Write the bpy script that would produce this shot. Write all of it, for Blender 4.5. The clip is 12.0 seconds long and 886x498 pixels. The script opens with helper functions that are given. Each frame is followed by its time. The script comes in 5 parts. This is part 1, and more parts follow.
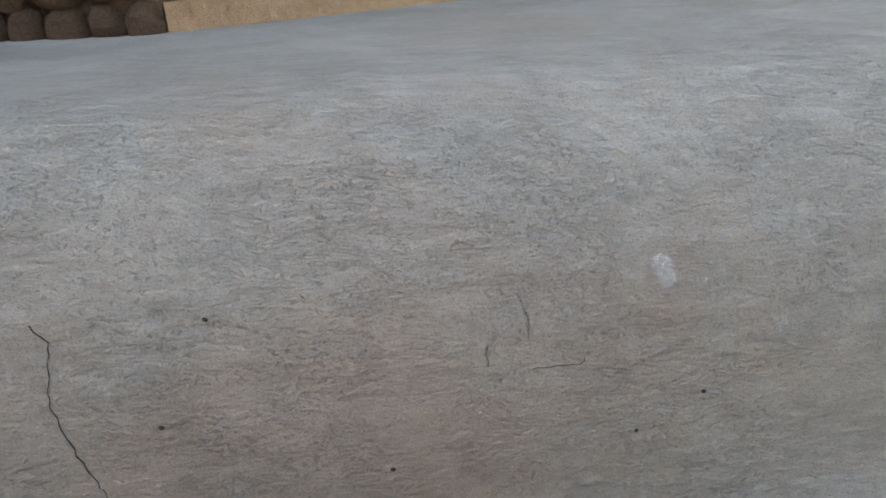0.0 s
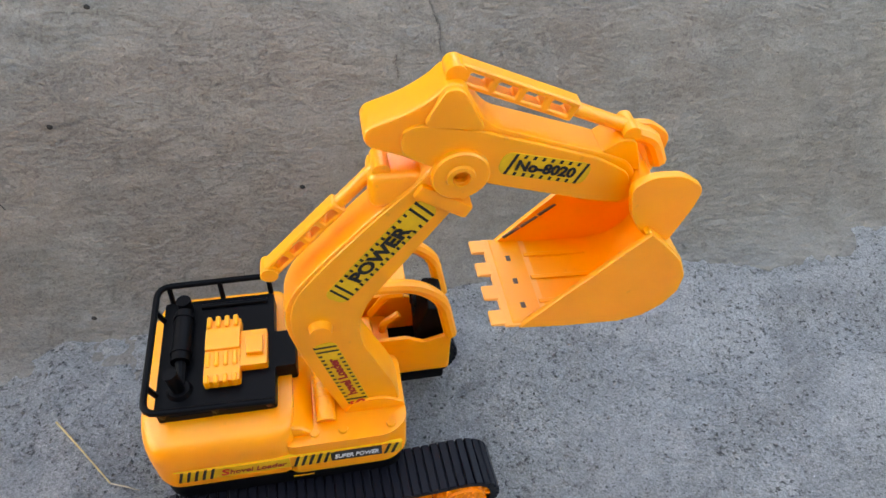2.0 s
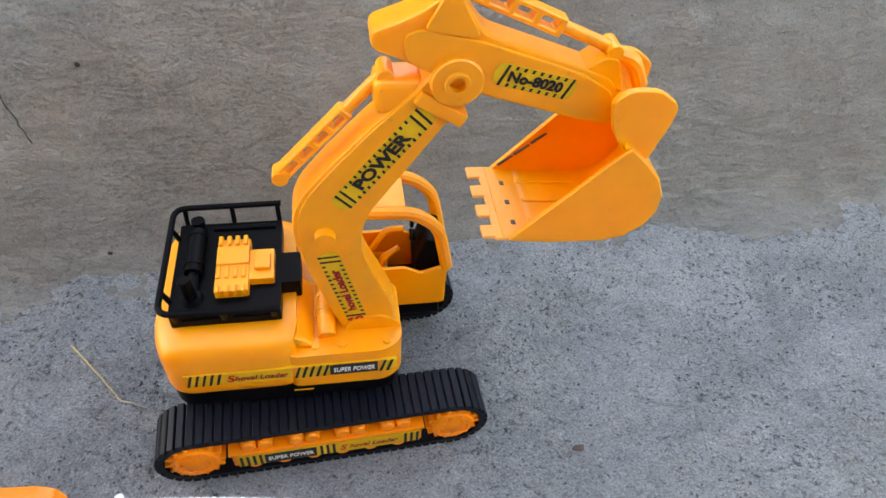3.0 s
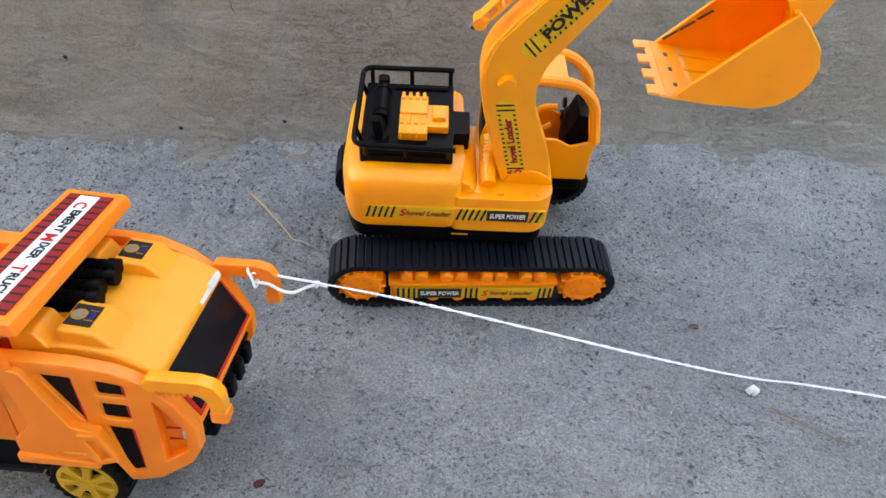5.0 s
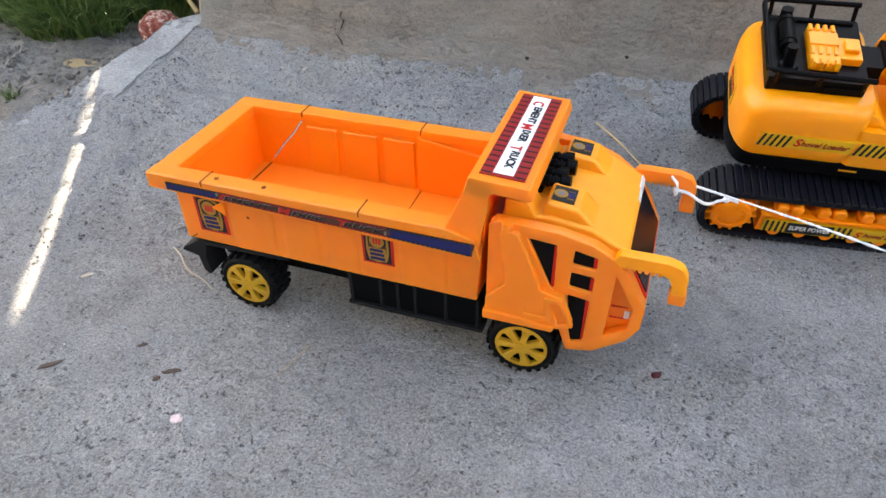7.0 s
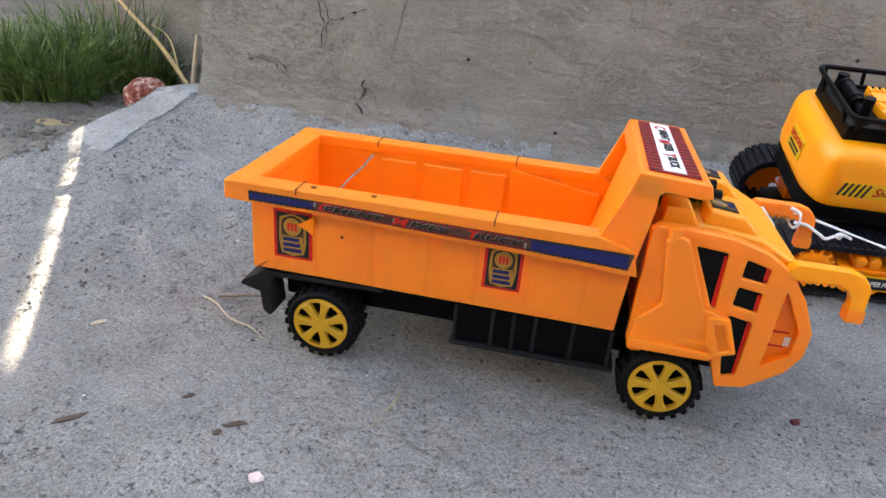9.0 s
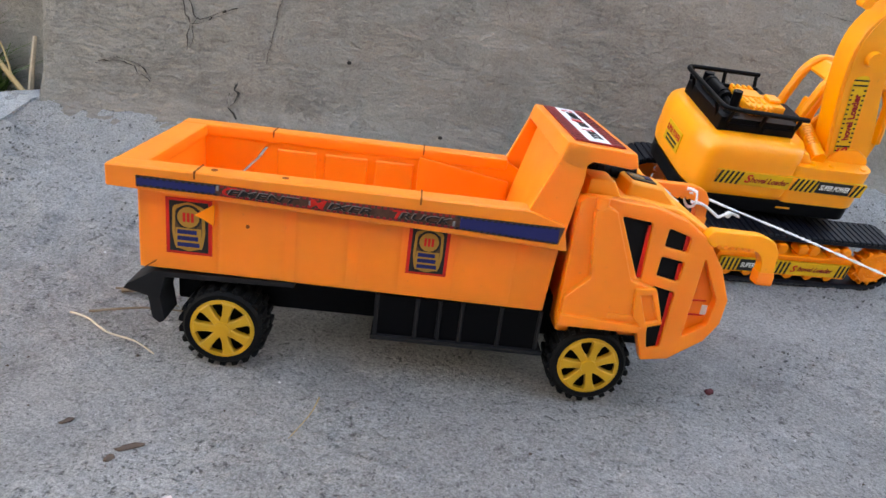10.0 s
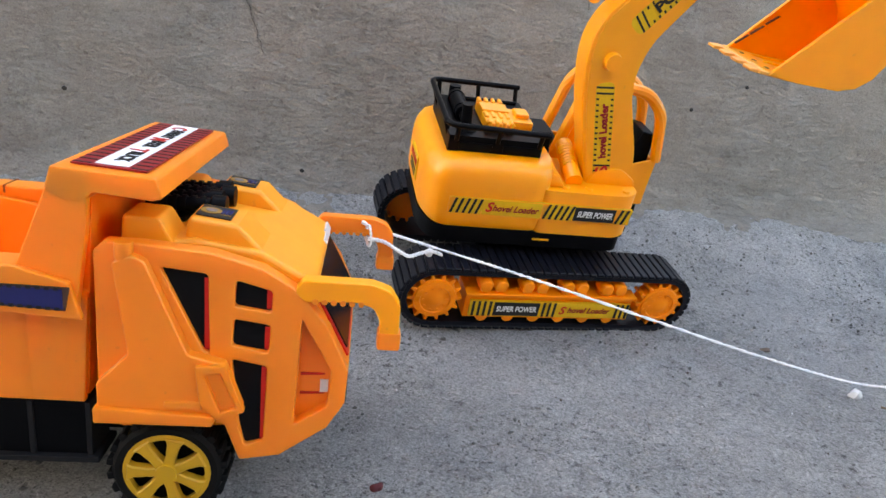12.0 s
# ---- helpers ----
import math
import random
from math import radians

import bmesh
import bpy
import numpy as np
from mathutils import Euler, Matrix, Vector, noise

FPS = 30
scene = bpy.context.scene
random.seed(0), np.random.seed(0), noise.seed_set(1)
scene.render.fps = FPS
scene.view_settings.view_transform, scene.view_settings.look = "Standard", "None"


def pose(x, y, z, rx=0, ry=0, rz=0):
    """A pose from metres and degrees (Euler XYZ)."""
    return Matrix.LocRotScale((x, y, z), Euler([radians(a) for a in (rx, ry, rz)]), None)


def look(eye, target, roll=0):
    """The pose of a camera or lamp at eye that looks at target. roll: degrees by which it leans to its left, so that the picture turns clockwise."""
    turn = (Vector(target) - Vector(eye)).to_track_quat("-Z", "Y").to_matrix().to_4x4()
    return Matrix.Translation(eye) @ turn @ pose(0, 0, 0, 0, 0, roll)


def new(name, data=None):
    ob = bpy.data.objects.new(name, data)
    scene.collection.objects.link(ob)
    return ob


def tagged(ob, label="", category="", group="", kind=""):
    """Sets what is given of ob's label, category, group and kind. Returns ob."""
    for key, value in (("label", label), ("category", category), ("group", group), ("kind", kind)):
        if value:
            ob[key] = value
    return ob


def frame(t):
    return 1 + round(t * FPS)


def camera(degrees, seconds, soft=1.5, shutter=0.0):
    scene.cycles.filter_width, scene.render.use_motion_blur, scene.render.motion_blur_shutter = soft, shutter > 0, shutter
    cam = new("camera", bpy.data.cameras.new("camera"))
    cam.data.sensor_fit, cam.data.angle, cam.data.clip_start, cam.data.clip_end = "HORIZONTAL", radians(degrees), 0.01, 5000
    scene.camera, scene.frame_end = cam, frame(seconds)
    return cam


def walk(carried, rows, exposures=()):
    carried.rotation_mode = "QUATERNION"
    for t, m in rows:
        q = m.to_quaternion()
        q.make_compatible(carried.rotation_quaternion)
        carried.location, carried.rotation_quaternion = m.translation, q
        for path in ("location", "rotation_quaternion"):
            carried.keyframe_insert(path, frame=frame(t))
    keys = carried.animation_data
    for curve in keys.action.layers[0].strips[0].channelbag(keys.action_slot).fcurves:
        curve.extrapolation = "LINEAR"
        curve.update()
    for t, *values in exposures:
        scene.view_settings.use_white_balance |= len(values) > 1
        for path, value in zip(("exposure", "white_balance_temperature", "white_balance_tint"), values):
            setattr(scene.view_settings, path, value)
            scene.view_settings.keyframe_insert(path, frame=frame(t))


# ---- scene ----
cam = camera(66.5, 12.0)
PATH = [
    (0, (0.035, 0.034, 0.535), (-0.067, 1.863, -0.27), -2.8),
    (0.5, (0.039, 0.036, 0.5), (-0.04, 1.821, -0.398), -2.2),
    (1, (0.047, 0.029, 0.47), (-0.017, 1.779, -0.497), -2.9),
    (1.5, (0.06, 0.011, 0.439), (0.043, 1.727, -0.587), -1.2),
    (2, (0.074, -0.016, 0.406), (0.066, 1.661, -0.684), -1.3),
    (2.2, (0.076, -0.023, 0.403), (0.068, 1.642, -0.705), -1.1),
    (2.5, (0.078, -0.038, 0.394), (0.074, 1.646, -0.685), -0.6),
    (2.7, (0.079, -0.048, 0.389), (0.072, 1.637, -0.687), -0.1),
    (4.3, (0.063, -0.127, 0.358), (-0.082, 1.541, -0.736), 3.1),
    (4.5, (0.054, -0.136, 0.356), (-0.131, 1.512, -0.762), 2.8),
    (5, (0.038, -0.156, 0.349), (-0.211, 1.461, -0.802), 2.2),
    (5.5, (0.013, -0.18, 0.346), (-0.323, 1.396, -0.837), 0.9),
    (5.6, (0.007, -0.185, 0.343), (-0.336, 1.39, -0.841), 1.3),
    (6, (-0.018, -0.192, 0.342), (-0.442, 1.345, -0.866), -0.2),
    (6.5, (-0.055, -0.214, 0.34), (-0.585, 1.278, -0.883), -1.0),
    (7, (-0.101, -0.253, 0.334), (-0.771, 1.181, -0.889), -1.0),
    (7.2, (-0.126, -0.264, 0.336), (-0.854, 1.173, -0.849), -1.2),
    (8.8, (-0.217, -0.295, 0.244), (-0.748, 1.419, -0.638), 5.0),
    (9, (-0.225, -0.295, 0.242), (-0.693, 1.455, -0.606), 5.2),
    (9.5, (-0.245, -0.298, 0.221), (-0.501, 1.523, -0.564), 6.7),
    (10, (-0.259, -0.291, 0.205), (-0.324, 1.577, -0.505), 7.5),
    (10.4, (-0.25, -0.282, 0.195), (-0.307, 1.586, -0.519), 7.0),
    (10.5, (-0.247, -0.279, 0.193), (-0.303, 1.588, -0.522), 7.3),
    (11, (-0.2, -0.252, 0.191), (-0.201, 1.615, -0.524), 7.1),
    (11.5, (-0.146, -0.219, 0.197), (-0.132, 1.666, -0.469), 6.0),
    (11.8, (-0.112, -0.201, 0.198), (-0.066, 1.696, -0.436), 6.1),
    (12, (-0.093, -0.192, 0.199), (-0.026, 1.718, -0.391), 6.3),
]
walk(cam, [(t, look(eye, target, roll)) for t, eye, target, roll in PATH], [(0.0, 3.12, 8350, 9), (2.0, 3.22, 8350, 9), (12.0, 3.25, 8250, 10)])

# ---- world, sun, exposure ----
SUN_TO = Vector((-0.601, 0.799, 0.0)).normalized()      # level direction towards the sun
SUN_EL = radians(25)
world = bpy.data.worlds.new("sky")
scene.world = world
world.use_nodes = True
wn = world.node_tree.nodes
sky = wn.new("ShaderNodeTexSky")
sky.sky_type = "NISHITA"
sky.sun_disc = False
sky.sun_elevation = SUN_EL
sky.sun_rotation = math.atan2(SUN_TO.x, SUN_TO.y)
sky.dust_density = 3.0
world.node_tree.links.new(sky.outputs[0], wn["Background"].inputs[0])
wn["Background"].inputs[1].default_value = 0.15
sun = new("sun", bpy.data.lights.new("sun", "SUN"))
sun.data.energy = 5.0
sun.data.angle = radians(0.5)
sun.data.color = (1.0, 0.93, 0.82)
sun_way = Vector((SUN_TO.x * math.cos(SUN_EL), SUN_TO.y * math.cos(SUN_EL), math.sin(SUN_EL)))
sun.matrix_world = look(sun_way * 20, (0, 0, 0))


# ---- materials ----
def mat(name, rough=0.5, metal=0.0, spec=0.5):
    m = bpy.data.materials.new(name)
    m.use_nodes = True
    b = m.node_tree.nodes["Principled BSDF"]
    b.inputs["Roughness"].default_value = rough
    b.inputs["Metallic"].default_value = metal
    b.inputs["Specular IOR Level"].default_value = spec
    return m, m.node_tree.nodes, m.node_tree.links, b


def coords(nodes, links, scale=(1, 1, 1), turn=0.0):
    tc = nodes.new("ShaderNodeTexCoord")
    mp = nodes.new("ShaderNodeMapping")
    mp.inputs["Scale"].default_value = scale
    mp.inputs["Rotation"].default_value = (0, 0, turn)
    links.new(tc.outputs["Object"], mp.inputs[0])
    return mp.outputs[0]


def noise_tex(nodes, links, vec, scale, detail=4.0, rough=0.55, distortion=0.0):
    n = nodes.new("ShaderNodeTexNoise")
    n.inputs["Scale"].default_value = scale
    n.inputs["Detail"].default_value = detail
    n.inputs["Roughness"].default_value = rough
    n.inputs["Distortion"].default_value = distortion
    links.new(vec, n.inputs["Vector"])
    return n.outputs["Fac"]


def ramp(nodes, links, fac, stops):
    r = nodes.new("ShaderNodeValToRGB")
    e = r.color_ramp.elements
    while len(e) < len(stops):
        e.new(0.5)
    for k, (p, c) in zip(e, stops):
        k.position = p
        k.color = (*c, 1) if len(c) == 3 else c
    links.new(fac, r.inputs[0])
    return r.outputs[0]


def mix(nodes, links, fac, a, b, mode="MIX"):
    m = nodes.new("ShaderNodeMix")
    m.data_type = "RGBA"
    m.blend_type = mode
    for sock, v in ((m.inputs[0], fac), (m.inputs[6], a), (m.inputs[7], b)):
        if isinstance(v, (int, float)):
            sock.default_value = v
        elif isinstance(v, tuple):
            sock.default_value = (*v, 1)
        else:
            links.new(v, sock)
    return m.outputs[2]


def maths(nodes, links, op, a, b=0.0):
    m = nodes.new("ShaderNodeMath")
    m.operation = op
    for sock, v in ((m.inputs[0], a), (m.inputs[1], b)):
        if isinstance(v, (int, float)):
            sock.default_value = v
        else:
            links.new(v, sock)
    return m.outputs[0]


def bump(nodes, links, bsdf, height, dist, strength=1.0, after=None):
    b = nodes.new("ShaderNodeBump")
    b.inputs["Distance"].default_value = dist
    b.inputs["Strength"].default_value = strength
    links.new(height, b.inputs["Height"])
    if after:
        links.new(after, b.inputs["Normal"])
    links.new(b.outputs[0], bsdf.inputs["Normal"])
    return b.outputs[0]


def plastic(name, col, rough=0.38, sss=0.12, dirt=0.1, spec=0.3):
    """Moulded toy plastic: faint cloudiness, fine scuffs, a little grime."""
    m, n, l, b = mat(name, rough, 0.0, spec)
    v = coords(n, l)
    big = noise_tex(n, l, v, 30, 3)
    fine = noise_tex(n, l, v, 900, 3)
    dark = tuple(c * (1 - dirt) for c in col)
    c1 = mix(n, l, ramp(n, l, big, [(0.35, (0, 0, 0)), (0.75, (1, 1, 1))]), col, dark)
    spots = ramp(n, l, noise_tex(n, l, v, 240, 2), [(0.70, (0, 0, 0)), (0.76, (1, 1, 1))])
    c2 = mix(n, l, maths(n, l, "MULTIPLY", spots, 0.25), c1, tuple(0.55 * c + (0.03 if max(col) > 0.1 else 0.0025) for c in col))
    l.new(c2, b.inputs["Base Color"])
    l.new(maths(n, l, "ADD", maths(n, l, "MULTIPLY", big, 0.16), rough - 0.06), b.inputs["Roughness"])
    b.inputs["Subsurface Weight"].default_value = sss
    b.inputs["Subsurface Radius"].default_value = (0.012, 0.005, 0.001)
    b.inputs["Subsurface Scale"].default_value = 1.0
    bump(n, l, b, fine, 0.00008, 0.5)
    return m


def plain(name, col, rough=0.5, vary=0.15, metal=0.0):
    m, n, l, b = mat(name, rough, metal, 0.22)
    v = coords(n, l)
    f = noise_tex(n, l, v, 350, 4)
    l.new(mix(n, l, f, tuple(c * (1 - vary) for c in col), tuple(min(1, c * (1 + vary)) for c in col)), b.inputs["Base Color"])
    bump(n, l, b, f, 0.0001, 0.4)
    return m


def cement(name, lo, hi, warm, streak=(1, 1, 1), turn=0.0, relief=0.004, pits=0.5, dust=(0.55, 0.55, 0.54), flake=0.0, drag_tone=0.24, small=0.0, grain=1.0):
    """Rough cement screed: cloudy tone, trowel drag, flaked skin, pits and grit."""
    m, n, l, b = mat(name, 0.92, 0.0, 0.2)
    v = coords(n, l)
    vs = coords(n, l, streak, turn)
    cloud = noise_tex(n, l, v, 6.5, 8, 0.66, 0.8)
    mid = noise_tex(n, l, v, 42, 6, 0.65, 0.6)
    drag = noise_tex(n, l, vs, 60, 9, 0.74, 0.5)
    grit = noise_tex(n, l, v, 520, 5, 0.75)
    spots = noise_tex(n, l, v, 190, 4, 0.7, 0.3)
    base = mix(n, l, ramp(n, l, cloud, [(0.36, (0, 0, 0)), (0.64, (1, 1, 1))]), lo, hi)
    base = mix(n, l, ramp(n, l, noise_tex(n, l, v, 3.1, 5, 0.62, 0.7), [(0.46, (0, 0, 0)), (0.70, (0.8, 0.8, 0.8))]), base, warm)
    base = mix(n, l, maths(n, l, "MULTIPLY", ramp(n, l, mid, [(0.56, (0, 0, 0)), (0.74, (1, 1, 1))]), 0.30), base, dust)
    fine = noise_tex(n, l, v, 1250, 3, 0.7)
    base = mix(n, l, 0.6 * grain, base, ramp(n, l, fine, [(0.30, (0.22, 0.22, 0.22)), (0.70, (0.76, 0.76, 0.76))]), "OVERLAY")
    base = mix(n, l, 0.90 * grain, base, ramp(n, l, grit, [(0.28, (0.24, 0.24, 0.24)), (0.72, (0.74, 0.74, 0.74))]), "OVERLAY")
    base = mix(n, l, drag_tone, base, ramp(n, l, drag, [(0.32, (0.26, 0.26, 0.26)), (0.68, (0.72, 0.72, 0.72))]), "OVERLAY")
    dark = ramp(n, l, spots, [(0.35, (1, 1, 1)), (0.42, (0, 0, 0))])
    patchy = ramp(n, l, noise_tex(n, l, v, 12, 4, 0.6), [(0.40, (0, 0, 0)), (0.56, (1, 1, 1))])
    hole = maths(n, l, "MULTIPLY", maths(n, l, "MULTIPLY", dark, patchy), pits)
    base = mix(n, l, hole, base, tuple(c * 0.28 for c in lo))
    if small:
        # pinholes and dark grains of sand
        pins = ramp(n, l, noise_tex(n, l, v, 430, 3, 0.6, 0.2), [(0.345, (1, 1, 1)), (0.385, (0, 0, 0))])
        hole = maths(n, l, "MAXIMUM", hole, maths(n, l, "MULTIPLY", pins, small))
        base = mix(n, l, maths(n, l, "MULTIPLY", pins, small), base, tuple(c * 0.35 for c in lo))
    pale = maths(n, l, "MULTIPLY", ramp(n, l, noise_tex(n, l, v, 300, 2, 0.5), [(0.71, (0, 0, 0)), (0.75, (1, 1, 1))]), 0.5)
    base = mix(n, l, pale, base, dust)
    l.new(base, b.inputs["Base Color"])
    h = maths(n, l, "ADD", maths(n, l, "MULTIPLY", drag, 1.0), maths(n, l, "MULTIPLY", grit, 0.22 * grain))
    h = maths(n, l, "ADD", h, maths(n, l, "MULTIPLY", mid, 0.8))
    h = maths(n, l, "ADD", h, maths(n, l, "MULTIPLY", spots, 0.35))
    h = maths(n, l, "SUBTRACT", h, maths(n, l, "MULTIPLY", hole, 0.7))
    if flake:
        # thin plaster skins with sharp lower edges
        step = ramp(n, l, noise_tex(n, l, vs, 24, 8, 0.72, 0.25), [(0.44, (0, 0, 0)), (0.446, (0.6, 0.6, 0.6)), (0.52, (0.6, 0.6, 0.6)), (0.527, (1.0, 1.0, 1.0))])
        where = ramp(n, l, noise_tex(n, l, v, 4.5, 3), [(0.42, (0, 0, 0)), (0.62, (1, 1, 1))])
        h = maths(n, l, "ADD", h, maths(n, l, "MULTIPLY", maths(n, l, "MULTIPLY", step, where), flake))
    bump(n, l, b, h, relief, 1.0)
    return m


GROUND = cement("ground_cement", (0.325, 0.323, 0.326), (0.470, 0.468, 0.470), (0.385, 0.378, 0.370), (1, 1, 1), 0, 0.0115, 0.80, (0.48, 0.48, 0.48), small=0.75)
WALL = cement("wall_plaster", (0.265, 0.245, 0.220), (0.330, 0.308, 0.278), (0.306, 0.254, 0.216), (0.42, 1.4, 1.4), radians(-11.5), 0.0072, 0.25, (0.42, 0.40, 0.375), 1.2, 0.22, 0.3, 0.45)
KERB = cement("kerb_cement", (0.29, 0.29, 0.295), (0.40, 0.40, 0.40), (0.27, 0.265, 0.26), (1, 1, 1), 0, 0.0028, 0.35)
SOIL = cement("soil", (0.17, 0.155, 0.14), (0.30, 0.28, 0.26), (0.22, 0.19, 0.16), (1, 1, 1), 0, 0.005, 0.6)
MUD = cement("mud_brick", (0.25, 0.145, 0.085), (0.38, 0.245, 0.15), (0.31, 0.18, 0.10), (0.5, 1, 1), 0, 0.004, 0.4, (0.55, 0.45, 0.33))
STONE = cement("rubble_stone", (0.09, 0.052, 0.034), (0.20, 0.12, 0.075), (0.15, 0.075, 0.045), (1, 1, 1), 0, 0.006, 0.4, (0.26, 0.17, 0.11))
CRACK = plain("crack_dark", (0.035, 0.032, 0.03), 0.95)
ORANGE = plastic("orange_plastic", (1.0, 0.235, 0.016), 0.36, 0.40, 0.1, 0.5)
AMBER = plastic("amber_plastic", (1.0, 0.335, 0.007), 0.34, 0.30, 0.1, 0.55)
TRACKO = plastic("track_orange_plastic", (1.0, 0.255, 0.008), 0.36, 0.10)
ROOFY = plastic("roof_yellow_plastic", (0.95, 0.33, 0.02), 0.4, 0.12, 0.12, 0.45)
# paler amber for lip and teeth; the lip's translucent glow is in the colour
PALEAMBER = plastic("pale_bucket_plastic", (0.97, 0.40, 0.09), 0.45)
BLACK = plastic("black_plastic", (0.0024, 0.0024, 0.0032), 0.38, 0.0, 0.3, 0.07)
# lighter black: grey dust, plus the light on the ribs put into the colour
DUSTLIT = plastic("dusty_lit_black_plastic", (0.014, 0.014, 0.016), 0.55, 0.0, 0.5, 0.12)
RUBBER = plastic("tyre_rubber", (0.0055, 0.0055, 0.006), 0.60, 0.0, 0.4, 0.09)
TRACKM = plastic("track_rubber", (0.004, 0.0046, 0.009), 0.42, 0.0, 0.3, 0.20)
YELLOW = plastic("hub_yellow_plastic", (0.52, 0.285, 0.02), 0.35, 0.05)
GLASSY = plain("dark_windscreen_film", (0.006, 0.0065, 0.009), 0.22)
GLASSY.node_tree.nodes["Principled BSDF"].inputs["Specular IOR Level"].default_value = 0.25
DARKPANE = plain("black_side_film", (0.004, 0.004, 0.005), 0.5)
DARKPANE.node_tree.nodes["Principled BSDF"].inputs["Specular IOR Level"].default_value = 0.08
RED = plain("red_print", (0.55, 0.02, 0.015), 0.4)
MAROON = plain("maroon_print", (0.26, 0.015, 0.018), 0.4)
NAVY = plain("navy_print", (0.012, 0.016, 0.095), 0.45)
INK = plain("black_print", (0.015, 0.014, 0.014), 0.4)
WHITE = plain("white_print", (0.72, 0.73, 0.75), 0.4)
GOLD = plain("gold_print", (0.36, 0.19, 0.035), 0.35)
LIME = plain("yellow_print", (0.66, 0.39, 0.018), 0.4)
STRING = plain("white_string", (0.78, 0.78, 0.80), 0.85)
STRAW = plain("dry_straw", (0.50, 0.36, 0.18), 0.8, 0.3)
PALE = plain("pale_stick", (0.48, 0.40, 0.30), 0.8, 0.2)
TWIG = plain("brown_twig", (0.22, 0.16, 0.11), 0.85, 0.3)
LEAFM = plain("dry_leaf", (0.33, 0.24, 0.13), 0.8, 0.3)
DARKLEAF = plain("dark_dry_leaf", (0.10, 0.07, 0.055), 0.8, 0.3)
m, n, l, b = mat("grass_green", 0.5)
vv = coords(n, l)
l.new(ramp(n, l, noise_tex(n, l, vv, 70, 2), [(0.3, (0.030, 0.060, 0.011)), (0.5, (0.065, 0.120, 0.022)), (0.64, (0.12, 0.19, 0.045)), (0.75, (0.30, 0.27, 0.10))]), b.inputs["Base Color"])
GRASS = m
PINK = plain("pink_petal", (0.62, 0.49, 0.48), 0.7, 0.3)
REDBIT = plain("red_seed", (0.08, 0.016, 0.02), 0.6, 0.3)
FILM = plain("thin_clear_film", (0.6, 0.6, 0.6), 0.2)
FILM.node_tree.nodes["Principled BSDF"].inputs["Alpha"].default_value = 0.13
SEAM = plain("orange_seam", (0.20, 0.045, 0.008), 0.7)
GREY = plain("grey_print", (0.20, 0.18, 0.18), 0.4)
DARKGRIT = plain("dark_grit", (0.13, 0.127, 0.123), 0.9, 0.4)
FOIL = plain("clear_scrap_film", (0.62, 0.62, 0.62), 0.25)


# ---- mesh helpers ----
def smooth_ob(ob, angle=35):
    ob.data.shade_smooth()
    ob.data.set_sharp_from_angle(angle=radians(angle))


def part(name, bm, material, parent, label=""):
    me = bpy.data.meshes.new(name)
    bmesh.ops.recalc_face_normals(bm, faces=bm.faces)
    bm.to_mesh(me)
    bm.free()
    me.materials.append(material)
    ob = new(name, me)
    smooth_ob(ob)
    if len(me.polygons) < 600:
        wn_mod = ob.modifiers.new("weighted_normals", "WEIGHTED_NORMAL")
        wn_mod.keep_sharp = True
    if parent:
        ob.parent = parent
    if label:
        ob["label"] = label
    return ob


def thing(name, m, label, category, group="", kind=""):
    ob = new(name)
    ob.empty_display_size = 0.02
    ob.matrix_world = m
    return tagged(ob, label, category, group, kind)


def solo(name, bm, material, label, category, group="", kind="", m=None):
    ob = part(name, bm, material, None)
    if m is not None:
        ob.matrix_world = m
    return tagged(ob, label, category, group, kind)


def soften(bm, r, seg=2, angle=30):
    if r <= 0:
        return bm
    es = [e for e in bm.edges if len(e.link_faces) == 2 and e.calc_face_angle(0) > radians(angle)]
    bmesh.ops.bevel(bm, geom=es, offset=r, segments=seg, profile=0.5, affect="EDGES", clamp_overlap=True)
    return bm


def box(x0, x1, y0, y1, z0, z1, r=0.0, seg=2):
    bm = bmesh.new()
    bmesh.ops.create_cube(bm, size=1)
    for v in bm.verts:
        v.co = ((x0 + x1) / 2 + v.co.x * (x1 - x0), (y0 + y1) / 2 + v.co.y * (y1 - y0), (z0 + z1) / 2 + v.co.z * (z1 - z0))
    return soften(bm, r, seg)


def add(bm, other):
    me = bpy.data.meshes.new("tmp")
    other.to_mesh(me)
    other.free()
    bm.from_mesh(me)
    bpy.data.meshes.remove(me)
    return bm


def prism(profile, y0, y1, r=0.0, seg=2, holes=(), taper=0.0):
    """A side outline in x, z, with holes, given thickness from y0 to y1."""
    bm = bmesh.new()
    edges = []
    for loop in (profile, *holes):
        vs = [bm.verts.new((x, y0, z)) for x, z in loop]
        edges += [bm.edges.new((vs[i], vs[(i + 1) % len(vs)])) for i in range(len(vs))]
    if holes:
        bmesh.ops.triangle_fill(bm, use_beauty=True, use_dissolve=False, edges=edges)
    else:
        bmesh.ops.contextual_create(bm, geom=edges)
    got = bmesh.ops.extrude_face_region(bm, geom=bm.faces[:])
    for v in got["geom"]:
        if isinstance(v, bmesh.types.BMVert):
            v.co.y = y1
    bmesh.ops.recalc_face_normals(bm, faces=bm.faces)
    return soften(bm, r, seg, 40)


def round_poly(pts, r, n=4):
    """Rounds the corners of an outline."""
    out = []
    k = len(pts)
    for i in range(k):
        a, b, c = (Vector(pts[(i + j) % k]) for j in (-1, 0, 1))
        u, w = a - b, c - b
        d = min(r, u.length * 0.45, w.length * 0.45)
        p, q = b + u.normalized() * d, b + w.normalized() * d
        for j in range(n + 1):
            t = j / n
            out.append(tuple((1 - t) ** 2 * p + 2 * t * (1 - t) * b + t * t * q))
    return out


